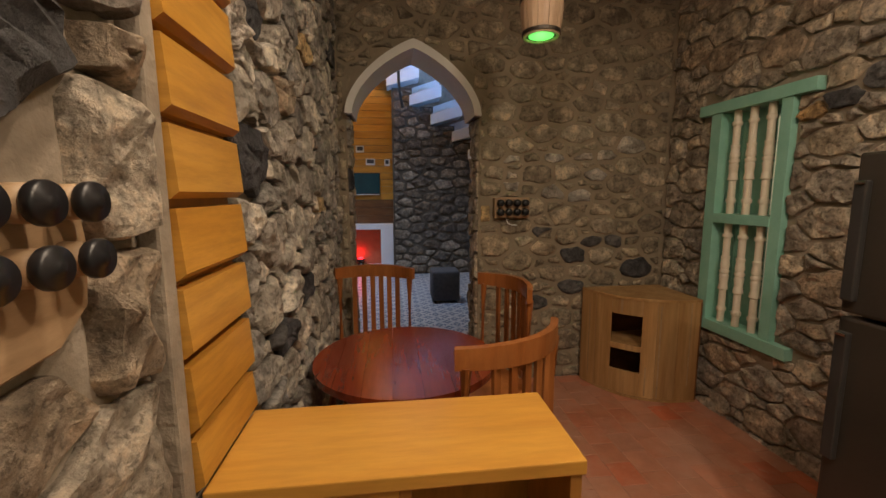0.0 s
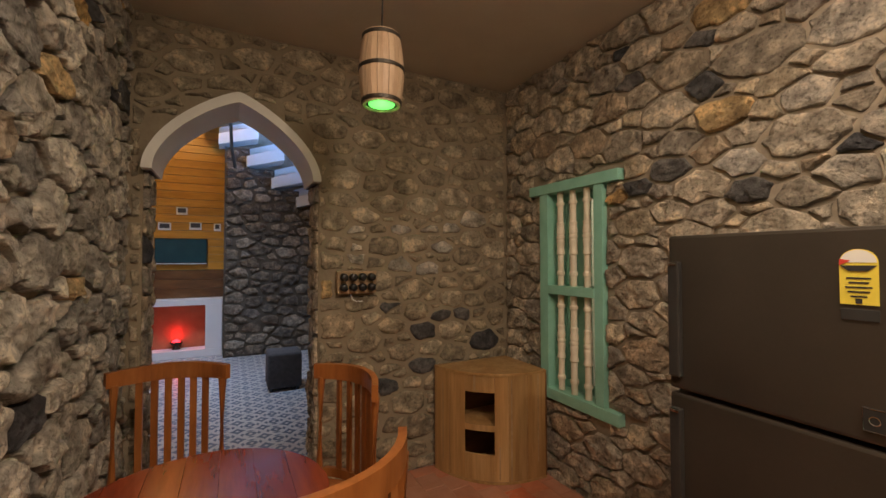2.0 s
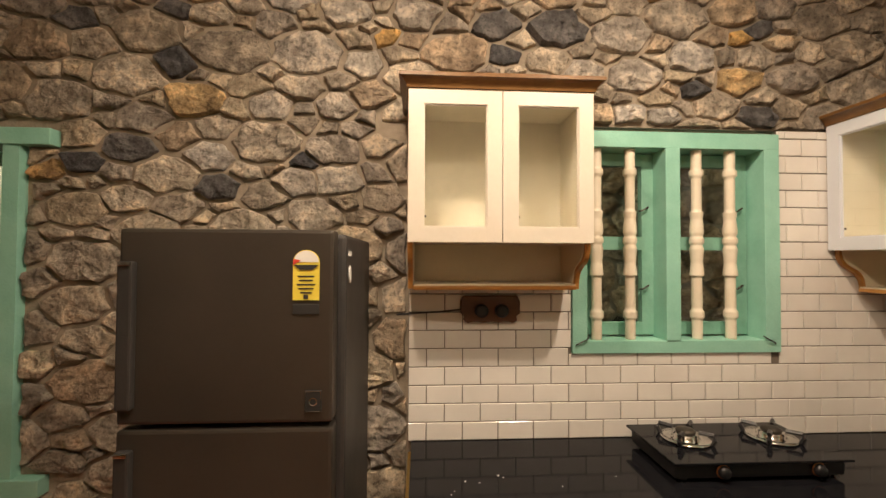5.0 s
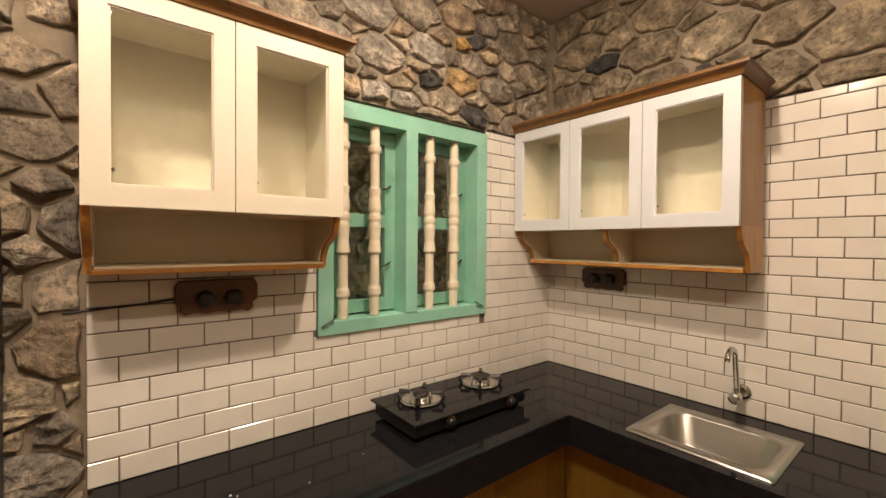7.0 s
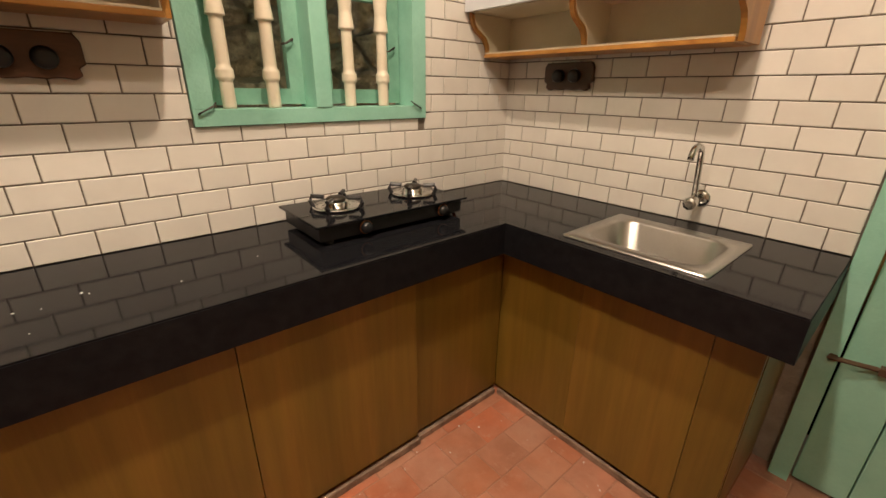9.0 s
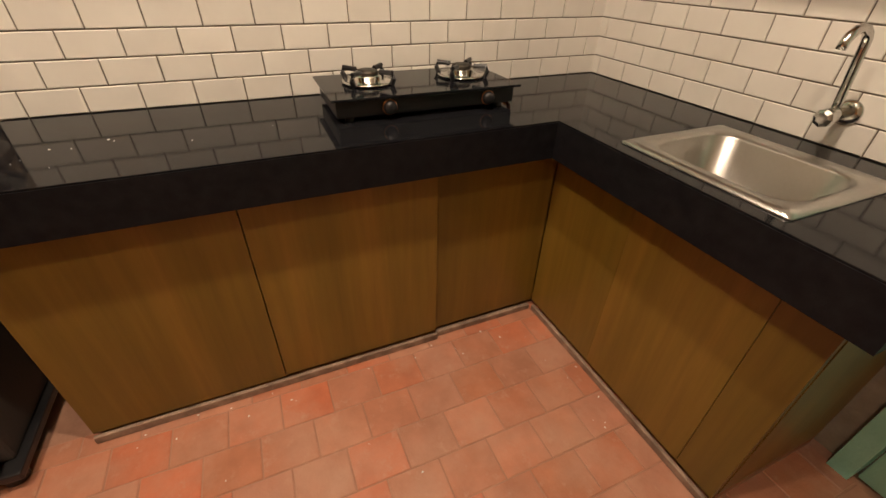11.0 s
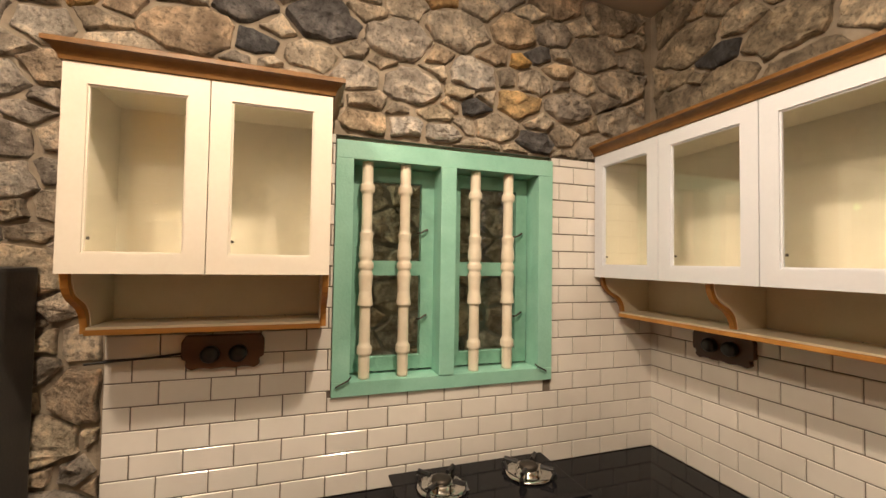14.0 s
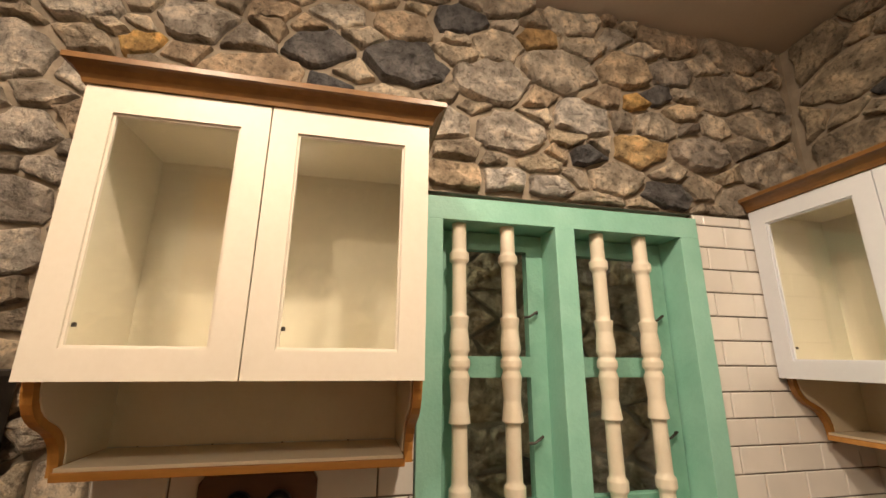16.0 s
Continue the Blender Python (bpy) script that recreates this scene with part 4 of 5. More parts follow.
# ---------------------------------------------------------------- fridge
fr = thing("fridge", (1.68, 0.93, 0.0), "bronze-grey double-door fridge standing against the stone wall", "fridge")
part("body", box(1.455, 1.985, 0.634, 1.204, 0.075, 1.735, 0.012), M_FRIDGE_SIDE, fr)
part("freezer_door", box(1.385, 1.448, 0.655, 1.213, 1.226, 1.743, 0.010), M_FRIDGE, fr)
part("fridge_door", box(1.385, 1.448, 0.655, 1.213, 0.10, 1.212, 0.010), M_FRIDGE, fr)
part("door_gasket", boxes([(1.447, 1.456, 0.67, 1.20, 1.235, 1.73), (1.447, 1.456, 0.67, 1.20, 0.11, 1.20)]), M_INK, fr)
for z0, z1 in ((1.27, 1.655), (0.72, 1.165)):
    h = part("handle", box(1.362, 1.386, 1.165, 1.203, z0, z1, 0.006), M_FRIDGE_SIDE, fr, "long grey door handle")
    part("handle_cap", box(1.358, 1.364, 1.168, 1.20, z1 - 0.012, z1 - 0.002, 0.002), M_CHROME, h)
badge = part("lock_badge", box(1.380, 1.386, 0.683, 0.728, 1.255, 1.312, 0.003), M_INK, fr, "small dark square badge")
part("badge_border", tube([(1.3802, 0.685, 1.257), (1.3802, 0.726, 1.257), (1.3802, 0.726, 1.310), (1.3802, 0.685, 1.310)], 0.0012, 5, True), M_CHROME, badge)
part("badge_ring", tube([(1.3798, 0.7055 + 0.010 * math.cos(radians(q)), 1.283 + 0.010 * math.sin(radians(q))) for q in range(0, 360, 24)], 0.0014, 5, True), M_CHROME, badge)
lb = part("energy_label", prism([(0.693, 1.553), (0.763, 1.553), (0.763, 1.655)] + [(0.728 + 0.035 * math.cos(radians(a)), 1.655 + 0.033 * math.sin(radians(a))) for a in range(0, 181, 15)][::-1] + [(0.693, 1.655)], "x", 1.3825, 1.3855), M_STICKER, fr, "yellow energy label with a white arch")
part("label_arch", prism([(0.728 + 0.033 * math.cos(radians(a)), 1.655 + 0.031 * math.sin(radians(a))) for a in range(0, 181, 15)], "x", 1.3815, 1.3824), M_PAPER, lb)
part("label_wedge", prism([(0.762, 1.648), (0.762, 1.664), (0.741, 1.66)], "x", 1.3805, 1.3814), M_RED_INK, lb)
part("label_bar", prism([(0.695, 1.648), (0.761, 1.648), (0.745, 1.634), (0.711, 1.634)], "x", 1.3805, 1.3822), M_INK, lb)
for i, w in enumerate((0.022, 0.018, 0.024, 0.020, 0.015)):
    part("label_line", box(1.3812, 1.3824, 0.728 - w, 0.728 + w, 1.615 - 0.011 * i, 1.619 - 0.011 * i, 0), M_INK, lb)
part("label_square", box(1.3812, 1.3824, 0.722, 0.734, 1.556, 1.568, 0), M_INK, lb)
part("maker_plate", box(1.382, 1.386, 0.693, 0.762, 1.515, 1.542, 0.001), M_INK, fr, "dark plate with pale print")
part("side_label", box(1.485, 1.53, 0.6315, 0.6338, 1.672, 1.687, 0), M_PAPER, fr)
part("side_label", prism([(1.51 + 0.018 * math.cos(radians(q)), 1.618 + 0.026 * math.sin(radians(q))) for q in range(0, 360, 20)], "y", 0.6315, 0.6338), M_PAPER, fr)
st = part("stand", boxes([(1.40, 1.98, 0.610, 0.665, 0.045, 0.075), (1.40, 1.98, 1.20, 1.225, 0.045, 0.075), (1.40, 1.44, 0.665, 1.20, 0.045, 0.075), (1.94, 1.98, 0.665, 1.20, 0.045, 0.075)], 0.006), M_BLACK, fr, "black plastic fridge stand")
for x in (1.45, 1.93):
    for y in (0.66, 1.19):
        part("stand_foot", lathe([(0.03, 0), (0.03, 0.03), (0.022, 0.046)], (x, y, 0.0), "z", 14), M_BLACK, st)

# ---------------------------------------------------------------- divider console and plank panel
cs = thing("console", (-0.08, 0.92, 0.0), "golden wood console with an open shelf dividing the rooms", "console")
part("top_board", box(XW + 0.012, 0.292, 0.775, 1.065, 1.055, 1.087, 0.004), M_CONSOLE, cs)
for a, b in ((XW + 0.02, XW + 0.045), (-0.085, -0.062), (0.262, 0.287)):
    part("upright", box(a, b, 0.785, 1.055, 0.0, 1.054, 0.002), M_TEAK, cs)
part("front_panel", box(XW + 0.045, -0.085, 0.785, 0.803, 0.04, 1.054, 0.002), M_CONSOLE, cs)
part("back_panel", box(XW + 0.045, 0.262, 1.04, 1.054, 0.0, 1.054, 0), M_TEAK, cs)
for z in (0.70, 0.35, 0.06):
    part("shelf", box(-0.062, 0.262, 0.80, 1.04, z, z + 0.022, 0.002), M_CONSOLE, cs)
pp = thing("plank_panel", (XW, 0.92, 1.09), "golden horizontal planks cladding a strip of the stone wall", "panelling", "", "structure")
for i in range(14):
    z0 = 1.066 + 0.1365 * i
    if i == 0:
        z0 = 1.09
    z1 = 1.066 + 0.1365 * (i + 1) - 0.016
    part("plank", prism([(XW - 0.02, z0), (XW + 0.005, z0), (XW + 0.020, z0 + 0.012), (XW + 0.012, z1), (XW - 0.02, z1)], "y", 0.775, 1.068), M_PLANK, pp)
part("batten", box(XW - 0.028, XW - 0.018, 0.77, 1.072, 1.09, ZC - 0.01, 0), M_TEAK, pp, "brown backing behind the planks")
single("cement_strip", box(XW - 0.03, XW + 0.006, 0.735, 0.772, 0.0, ZC, 0.006), M_MORTAR, "smooth cement strip beside the planks", "trim", "structure")

# ---------------------------------------------------------------- dining corner
tb = thing("round_table", (-0.045, 1.72, FLOOR_UP), "round glossy red-brown wooden dining table", "table")
R = 0.377
for i in range(7):
    a, b = -R + 2 * R * i / 7 + 0.0007, -R + 2 * R * (i + 1) / 7 - 0.0007
    up = [(math.sqrt(max(R * R - w * w, 0)), w) for w in np.linspace(a, b, 9)]
    out = [(-0.045 + w, 1.72 + h) for h, w in up] + [(-0.045 + w, 1.72 - h) for h, w in up[::-1]]
    if i in (0, 6):
        keep = []
        for p in out:
            if not keep or (Vector(p) - Vector(keep[-1])).length > 1e-4:
                keep.append(p)
        out = keep
    part("top_plank", prism(out, "z", 0.913, 0.941 + 0.0002 * (i % 2)), M_RED, tb)
part("apron", lathe([(0.30, 0), (0.30, 0.06)], (-0.045, 1.72, 0.852), "z", 28), M_RED, tb)
part("column", lathe([(0.05, 0), (0.055, 0.1), (0.04, 0.25), (0.06, 0.42), (0.05, 0.55), (0.09, 0.60)], (-0.045, 1.72, 0.25), "z", 18), M_RED, tb, "", True)
for k in range(4):
    a = radians(45 + 90 * k)
    c, s_ = math.cos(a), math.sin(a)
    part("foot", tube([(-0.045 + c * 0.03, 1.72 + s_ * 0.03, 0.33), (-0.045 + c * 0.14, 1.72 + s_ * 0.14, 0.27), (-0.045 + c * 0.28, 1.72 + s_ * 0.28, 0.205)], 0.025, 8), M_RED, tb)

# chair: at the origin, facing +y; the back is at y = 0
ch = thing("dining_chair", (0, 0, 0), "brown wooden dining chair with a curved slatted back", "chair", "chairs round the table")


def crest(w):
    return 0.10 * (w / 0.242) ** 2


bm = bmesh.new()
prev = None
for w in np.linspace(-0.242, 0.242, 21):
    y = crest(w)
    d = Vector((-2 * 0.10 * w / 0.242 ** 2, 1, 0)).normalized() * 0.013
    top = 0.985 + 0.008 * math.cos(math.pi * w / 0.484)
    ring = [bm.verts.new(p) for p in ((w - d.x, y - d.y, 0.918), (w + d.x, y + d.y, 0.918), (w + d.x, y + d.y, top), (w - d.x, y - d.y, top))]
    if prev:
        for i in range(4):
            bm.faces.new((prev[i], prev[(i + 1) % 4], ring[(i + 1) % 4], ring[i]))
    else:
        bm.faces.new(ring)
    prev = ring
bm.faces.new(prev[::-1])
bmesh.ops.recalc_face_normals(bm, faces=bm.faces)
part("crest_rail", bm, M_CHAIR, ch)
for w in (-0.216, 0.216):
    y = crest(w)
    part("back_post", tube([(w, y, 0.0), (w, y + 0.01, 0.45), (w, y, 0.925)], 0.019, 8), M_CHAIR, ch)
for w in (-0.135, -0.08, -0.027, 0.027, 0.08, 0.135):
    y = crest(w)
    part("back_slat", prism([(w - 0.014, y - 0.006), (w + 0.014, y - 0.006), (w + 0.014, y + 0.007), (w - 0.014, y + 0.007)], "z", 0.50, 0.920), M_CHAIR, ch)
part("lower_rail", prism([(w, crest(w) - 0.011) for w in np.linspace(-0.2, 0.2, 11)] + [(w, crest(w) + 0.011) for w in np.linspace(0.2, -0.2, 11)], "z", 0.462, 0.502), M_CHAIR, ch)
part("seat", prism([(-0.21, 0.10), (-0.10, 0.025), (0.10, 0.025), (0.21, 0.10), (0.22, 0.44), (0.19, 0.47), (-0.19, 0.47), (-0.22, 0.44)], "z", 0.43, 0.462, 0.005), M_CHAIR, ch)
for w in (-0.185, 0.185):
    part("leg", tube([(w, 0.44, 0.0), (w * 0.97, 0.43, 0.43)], 0.019, 8), M_CHAIR, ch)
part("stretcher", tube([(-0.185, 0.44, 0.2), (0.185, 0.44, 0.2)], 0.011, 8), M_CHAIR, ch)


def chair_pose(x, y, turn):
    return pose(x, y, FLOOR_UP, 0, 0, turn)


copy_thing(ch, chair_pose(0.57, 2.15, 108))
copy_thing(ch, chair_pose(0.345, 1.251, 31.8))
ch.matrix_basis = chair_pose(-0.195, 2.66, 171.6)

# corner cabinet with a bowed front and two open pigeonholes
cc = thing("corner_cabinet", (1.75, 2.75, FLOOR_UP), "bow-fronted wooden corner cabinet with two open pigeonholes", "cabinet")
CZ0, CZ1 = FLOOR_UP, 0.905
P0, P1 = Vector((1.345, 2.965)), Vector((1.955, 2.50))
NRM = Vector((P0.y - P1.y, P1.x - P0.x)).normalized() * -1


def bow(k, bulge=0.15):
    return P0.lerp(P1, k) + NRM * bulge * (1 - (2 * k - 1) ** 2)


def bow_slab(k0, k1, z0, z1, thick=0.018, n=6, out=0.0):
    bm = bmesh.new()
    prev = None
    for i in range(n + 1):
        k = k0 + (k1 - k0) * i / n
        o, q = bow(k) + NRM * out, bow(k) - NRM * thick
        ring = [bm.verts.new(p) for p in ((*o, z0), (*o, z1), (*q, z1), (*q, z0))]
        if prev:
            for j in range(4):
                bm.faces.new((prev[j], prev[(j + 1) % 4], ring[(j + 1) % 4], ring[j]))
        else:
            bm.faces.new(ring)
        prev = ring
    bm.faces.new(prev[::-1])
    return bm


HK0, HK1, HZ = 0.30, 0.56, (0.365, 0.520, 0.560, 0.775)
for i, (a, b) in enumerate(((0.0, 0.15), (0.15, HK0), (HK1, 0.68), (0.68, 0.84), (0.84, 1.0))):
    part("front_stave", bow_slab(a + 0.0008, b - 0.0008, CZ0 + 0.015, CZ1 - 0.018), M_OAK, cc)
for k0, k1, z0, z1 in ((0.375, 0.395, 0.785, 0.885), (0.70, 0.712, 0.205, 0.86), (0.60, 0.612, 0.21, 0.42), (0.93, 0.94, 0.30, 0.88), (0.08, 0.088, 0.25, 0.80)):
    part("sapwood_streak", bow_slab(k0, k1, z0, z1, -0.0002, 2, 0.0006), M_BOARD_PALE, cc, "narrow pale streak")
part("front_panel", bow_slab(HK0, HK1, HZ[3], CZ1 - 0.018), M_OAK, cc)
part("front_panel", bow_slab(HK0, HK1, HZ[1], HZ[2]), M_OAK, cc)
part("front_panel", bow_slab(HK0, HK1, CZ0 + 0.015, HZ[0]), M_OAK, cc)
edge = [tuple(bow(k, 0.16)) for k in np.linspace(0, 1, 17)]
back = [(1.965, 2.50), (1.965, 2.975), (1.345, 2.975)]
part("top_board", prism(edge + back, "z", CZ1 - 0.017, CZ1), M_OAK, cc)
part("base_board", prism(edge + back, "z", CZ0, CZ0 + 0.014), M_OAK, cc)
part("inner_shelf", prism([tuple(bow(k, 0.12)) for k in np.linspace(0.02, 0.98, 9)] + [(1.95, 2.52), (1.95, 2.96), (1.36, 2.96)], "z", 0.532, 0.548), M_OAK, cc)
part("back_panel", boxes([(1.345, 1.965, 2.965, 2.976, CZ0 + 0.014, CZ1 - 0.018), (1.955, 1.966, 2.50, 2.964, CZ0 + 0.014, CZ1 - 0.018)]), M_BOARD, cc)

# barrel pendant
bl = thing("pendant_lamp", (0.643, 2.089, 2.36), "little wooden barrel pendant lamp glowing green below", "lamp")


def barrel_r(k):
    return 0.075 + 0.027 * math.sin(math.pi * (0.12 + 0.78 * k))


H0, H = 2.365, 0.325
for i in range(12):
    a0, a1 = 2 * math.pi * i / 12 + 0.012, 2 * math.pi * (i + 1) / 12 - 0.012
    bm = bmesh.new()
    prev = None
    for k in np.linspace(0, 1, 9):
        r = barrel_r(k)
        ring = []
        for a, rr in ((a0, r), ((a0 + a1) / 2, r + 0.001), (a1, r), (a1, r - 0.012), (a0, r - 0.012)):
            ring.append(bm.verts.new((0.643 + rr * math.cos(a), 2.089 + rr * math.sin(a), H0 + H * k)))
        if prev:
            for j in range(5):
                bm.faces.new((prev[j], prev[(j + 1) % 5], ring[(j + 1) % 5], ring[j]))
        else:
            bm.faces.new(ring)
        prev = ring
    bm.faces.new(prev[::-1])
    part("stave", bm, M_BARREL, bl)
for k in (0.05, 0.5, 0.95):
    r = barrel_r(k)
    part("hoop", lathe([(r - 0.004, -0.008), (r + 0.004, -0.008), (r + 0.004, 0.008), (r - 0.004, 0.008)], (0.643, 2.089, H0 + H * k), "z", 28), M_IRON, bl, "dark iron hoop")
part("lid", lathe([(0.06, 0), (0.075, 0.0), (0.075, 0.008), (0.02, 0.012)], (0.643, 2.089, H0 + H - 0.01), "z", 24), M_BARREL, bl)
part("bulb", lathe([(0.0, 0), (0.058, 0.0), (0.062, 0.006), (0.0, 0.008)], (0.643, 2.089, H0 + 0.004), "z", 24), M_GREEN_GLOW, bl, "glowing green lamp face")
part("cord", tube([(0.643, 2.089, H0 + H), (0.647, 2.089, 2.85), (0.643, 2.089, ZC)], 0.004, 6), M_INK, bl, "dark cord")

# ---------------------------------------------------------------- hall things
tv = thing("television", (-0.66, Y_HALL - 0.04, 1.60), "flat black television on the panelled hall wall", "television")
part("frame", box(-1.012, -0.308, Y_HALL - 0.085, Y_HALL - 0.031, 1.585, 1.995, 0.006), M_BLACK, tv)
part("screen", box(-1.0, -0.32, Y_HALL - 0.089, Y_HALL - 0.0855, 1.62, 1.985, 0.001), M_SCREEN, tv, "dark screen with reflected teal in its colour")
part("bezel_strip", box(-1.0, -0.32, Y_HALL - 0.090, Y_HALL - 0.0855, 1.592, 1.606, 0.001), M_PAPER, tv, "bright lower bezel")
fp = thing("fireplace", (-0.62, Y_HALL - 0.2, FLOOR_UP), "white framed fireplace with a glowing red light inside", "fireplace")
part("mantel", boxes([(-1.16, -0.08, 7.62, 7.97, 0.965, 1.055), (-1.16, -1.06, 7.62, 7.97, 0.29, 0.965), (-0.31, -0.08, 7.62, 7.97, 0.29, 0.965), (-1.16, -0.08, 7.62, 7.97, FLOOR_UP, 0.29)], 0.004), M_WHITE, fp)
part("back_plate", box(-1.06, -0.31, 7.90, 7.968, 0.29, 0.965, 0), M_BRICK_BACK, fp, "brown hearth back")
part("bowl", lathe([(0.02, 0), (0.07, 0.02), (0.09, 0.06), (0.08, 0.06), (0.05, 0.025)], (-0.70, 7.80, 0.345), "z", 18), M_IRON, fp)
part("hearth_foot", lathe([(0.06, 0), (0.03, 0.055)], (-0.70, 7.80, 0.291), "z", 14), M_IRON, fp)
part("red_lamp", lathe([(0.0, 0), (0.06, 0.0), (0.045, 0.04), (0.0, 0.06)], (-0.70, 7.80, 0.385), "z", 16), M_RED_GLOW, fp, "glowing red lamp", True)
for x, z, w in ((-0.664, 2.432, 0.15), (-0.891, 2.18, 0.17), (-0.478, 2.20, 0.17), (-0.171, 2.19, 0.10), (-1.1, 2.42, 0.12)):
    ph = thing("photo", (x, Y_HALL - 0.04, z), "small photo print pinned to the wooden panelling", "photo", "photos on the panelling")
    part("print", box(x - w / 2, x + w / 2, Y_HALL - 0.038, Y_HALL - 0.031, z - 0.06, z + 0.06, 0.001), M_PAPER, ph)
    part("picture", box(x - w / 2 + 0.02, x + w / 2 - 0.02, Y_HALL - 0.041, Y_HALL - 0.0385, z - 0.025, z + 0.045, 0), M_FABRIC, ph, "dark printed image")
pf = thing("pouf", (0.59, 5.42, FLOOR_UP), "dark grey fabric pouf on the patterned floor", "pouf")
part("cushion", box(0.41, 0.775, 5.27, 5.64, FLOOR_UP + 0.03, 0.605, 0.03), M_FABRIC, pf, "", True)
for x in (0.45, 0.735):
    for y in (5.31, 5.60):
        part("foot", lathe([(0.018, 0), (0.02, 0.035)], (x, y, FLOOR_UP), "z", 10), M_BLACK, pf)
cable = thing("hanging_cable", (-0.02, 5.6, 3.2), "dark cable hanging in the stair well", "cable")
part("cable", tube([(-0.03, 5.6, 4.9), (-0.02, 5.6, 3.4), (0.02, 5.6, 3.2), (0.03, 5.6, 2.95), (0.07, 5.6, 2.72)], 0.018, 8), M_INK, cable)

# ---------------------------------------------------------------- outside
single("ground", box(2.33, 40, -30, 30, -0.3, -0.1, 0), M_SOIL, "dark bare soil outside the windows", "ground", "structure")
single("yard_wall", box(3.1, 3.4, -6, 7, -0.1, 4.6, 0), M_OUT, "rough boundary wall outside the windows", "wall", "structure")

# ---------------------------------------------------------------- tiles


def tile_mesh(w, h, axis):
    """One glazed tile with a soft edge, lying in the wall plane."""
    bm = bmesh.new()
    e, d = 0.0022, 0.0085
    outer = [(-w / 2, -h / 2), (w / 2, -h / 2), (w / 2, h / 2), (-w / 2, h / 2)]
    inner_ = [(-w / 2 + e, -h / 2 + e), (w / 2 - e, -h / 2 + e), (w / 2 - e, h / 2 - e), (-w / 2 + e, h / 2 - e)]
    if axis == "x":
        f = lambda u, v, n: (-n, u, v)
    elif axis == "y":
        f = lambda u, v, n: (u, n, v)
    else:
        f = lambda u, v, n: (u, v, n)
    r0 = [bm.verts.new(f(u, v, -0.001)) for u, v in outer]
    r1 = [bm.verts.new(f(u, v, d - 0.002)) for u, v in outer]
    r2 = [bm.verts.new(f(u, v, d)) for u, v in inner_]
    for a, b in ((r0, r1), (r1, r2)):
        for i in range(4):
            bm.faces.new((a[i], a[(i + 1) % 4], b[(i + 1) % 4], b[i]))
    bm.faces.new(r2)
    return bm


TILE_CACHE = {}


def piece(name, w, h, axis, place, parent, material, tilt=0.0):
    key = (name, round(w, 4), round(h, 4), axis)
    if key not in TILE_CACHE:
        TILE_CACHE[key] = mesh_of(name, tile_mesh(w, h, axis), material)
    ob = new(name, TILE_CACHE[key])
    ob.parent = parent
    ob.location = place
    ob.rotation_euler = (random.uniform(-tilt, tilt), random.uniform(-tilt, tilt), random.uniform(-tilt, tilt))
    return ob


TW, TH, GAP = 0.1525, 0.077, 0.0040
TILE_TOP = 2.246
rng = random.Random(5)


def cut(u0, u1, v0, v1, hole):
    """What is left of a tile beside a hole: a rectangle or nothing."""
    a, b, c, d = hole
    if u1 <= a or u0 >= b or v1 <= c or v0 >= d:
        return (u0, u1, v0, v1)
    left = [r for r in ((u0, min(u1, a), v0, v1), (max(u0, b), u1, v0, v1), (u0, u1, v0, min(v1, c)), (u0, u1, max(v0, d), v1)) if r[1] - r[0] > 0.012 and r[3] - r[2] > 0.012]
    return max(left, key=lambda r: (r[1] - r[0]) * (r[3] - r[2])) if left else None


single("grout_east", boxes(wall_with_hole(YS - 0.005, 0.47, 0.90, TILE_TOP, (W2[0] - 0.001, W2[1] + 0.001, W2[2] - 0.001, W2[3] + 0.02), lambda a, b, c, d: (XE + 0.0055, XE + 0.031, a, b, c, d))), M_GROUT, "dark grout bed behind the white wall tiles", "grout", "structure")
grout_e = bpy.data.objects["grout_east"]
grout_s = single("grout_south", box(0.509, XE + 0.005, YS - 0.031, YS - 0.0055, 0.90, TILE_TOP, 0), M_GROUT, "dark grout bed behind the white wall tiles", "grout", "structure")
r = 0
while 0.90 + r * TH < TILE_TOP - 0.01:
    v0, v1 = 0.90 + r * TH, min(0.90 + (r + 1) * TH, TILE_TOP)
    k = -0.5 if r % 2 == 0 else 0.0
    while k < 15:
        u1, u0 = 0.47 - k * TW, 0.47 - (k + 1) * TW
        u0, u1 = max(u0, YS - 0.006), min(u1, 0.47)
        k += 1
        if u1 - u0 < 0.012:
            continue
        q = cut(u0, u1, v0, v1, (W2[0] - 0.001, W2[1] + 0.001, W2[2] - 0.001, W2[3] + 0.02))
        if q:
            piece("tile", q[1] - q[0] - GAP, q[3] - q[2] - GAP, "x", (XE + 0.0085, (q[0] + q[1]) / 2, (q[2] + q[3]) / 2), wall_east, M_TILE, 0.004)
    k = -0.5 if r % 2 == 0 else 0.0
    while k < 11:
        u0, u1 = 0.512 + k * TW, 0.512 + (k + 1) * TW
        u0, u1 = max(u0, 0.512), min(u1, XE + 0.006)
        k += 1
        if u1 - u0 < 0.012:
            continue
        piece("tile", u1 - u0 - GAP, v1 - v0 - GAP, "y", ((u0 + u1) / 2, YS - 0.0085, (v0 + v1) / 2), wall_south, M_TILE, 0.004)
    r += 1

# terracotta floor tiles, laid in a staggered bond
FL, FW = 0.172, 0.146


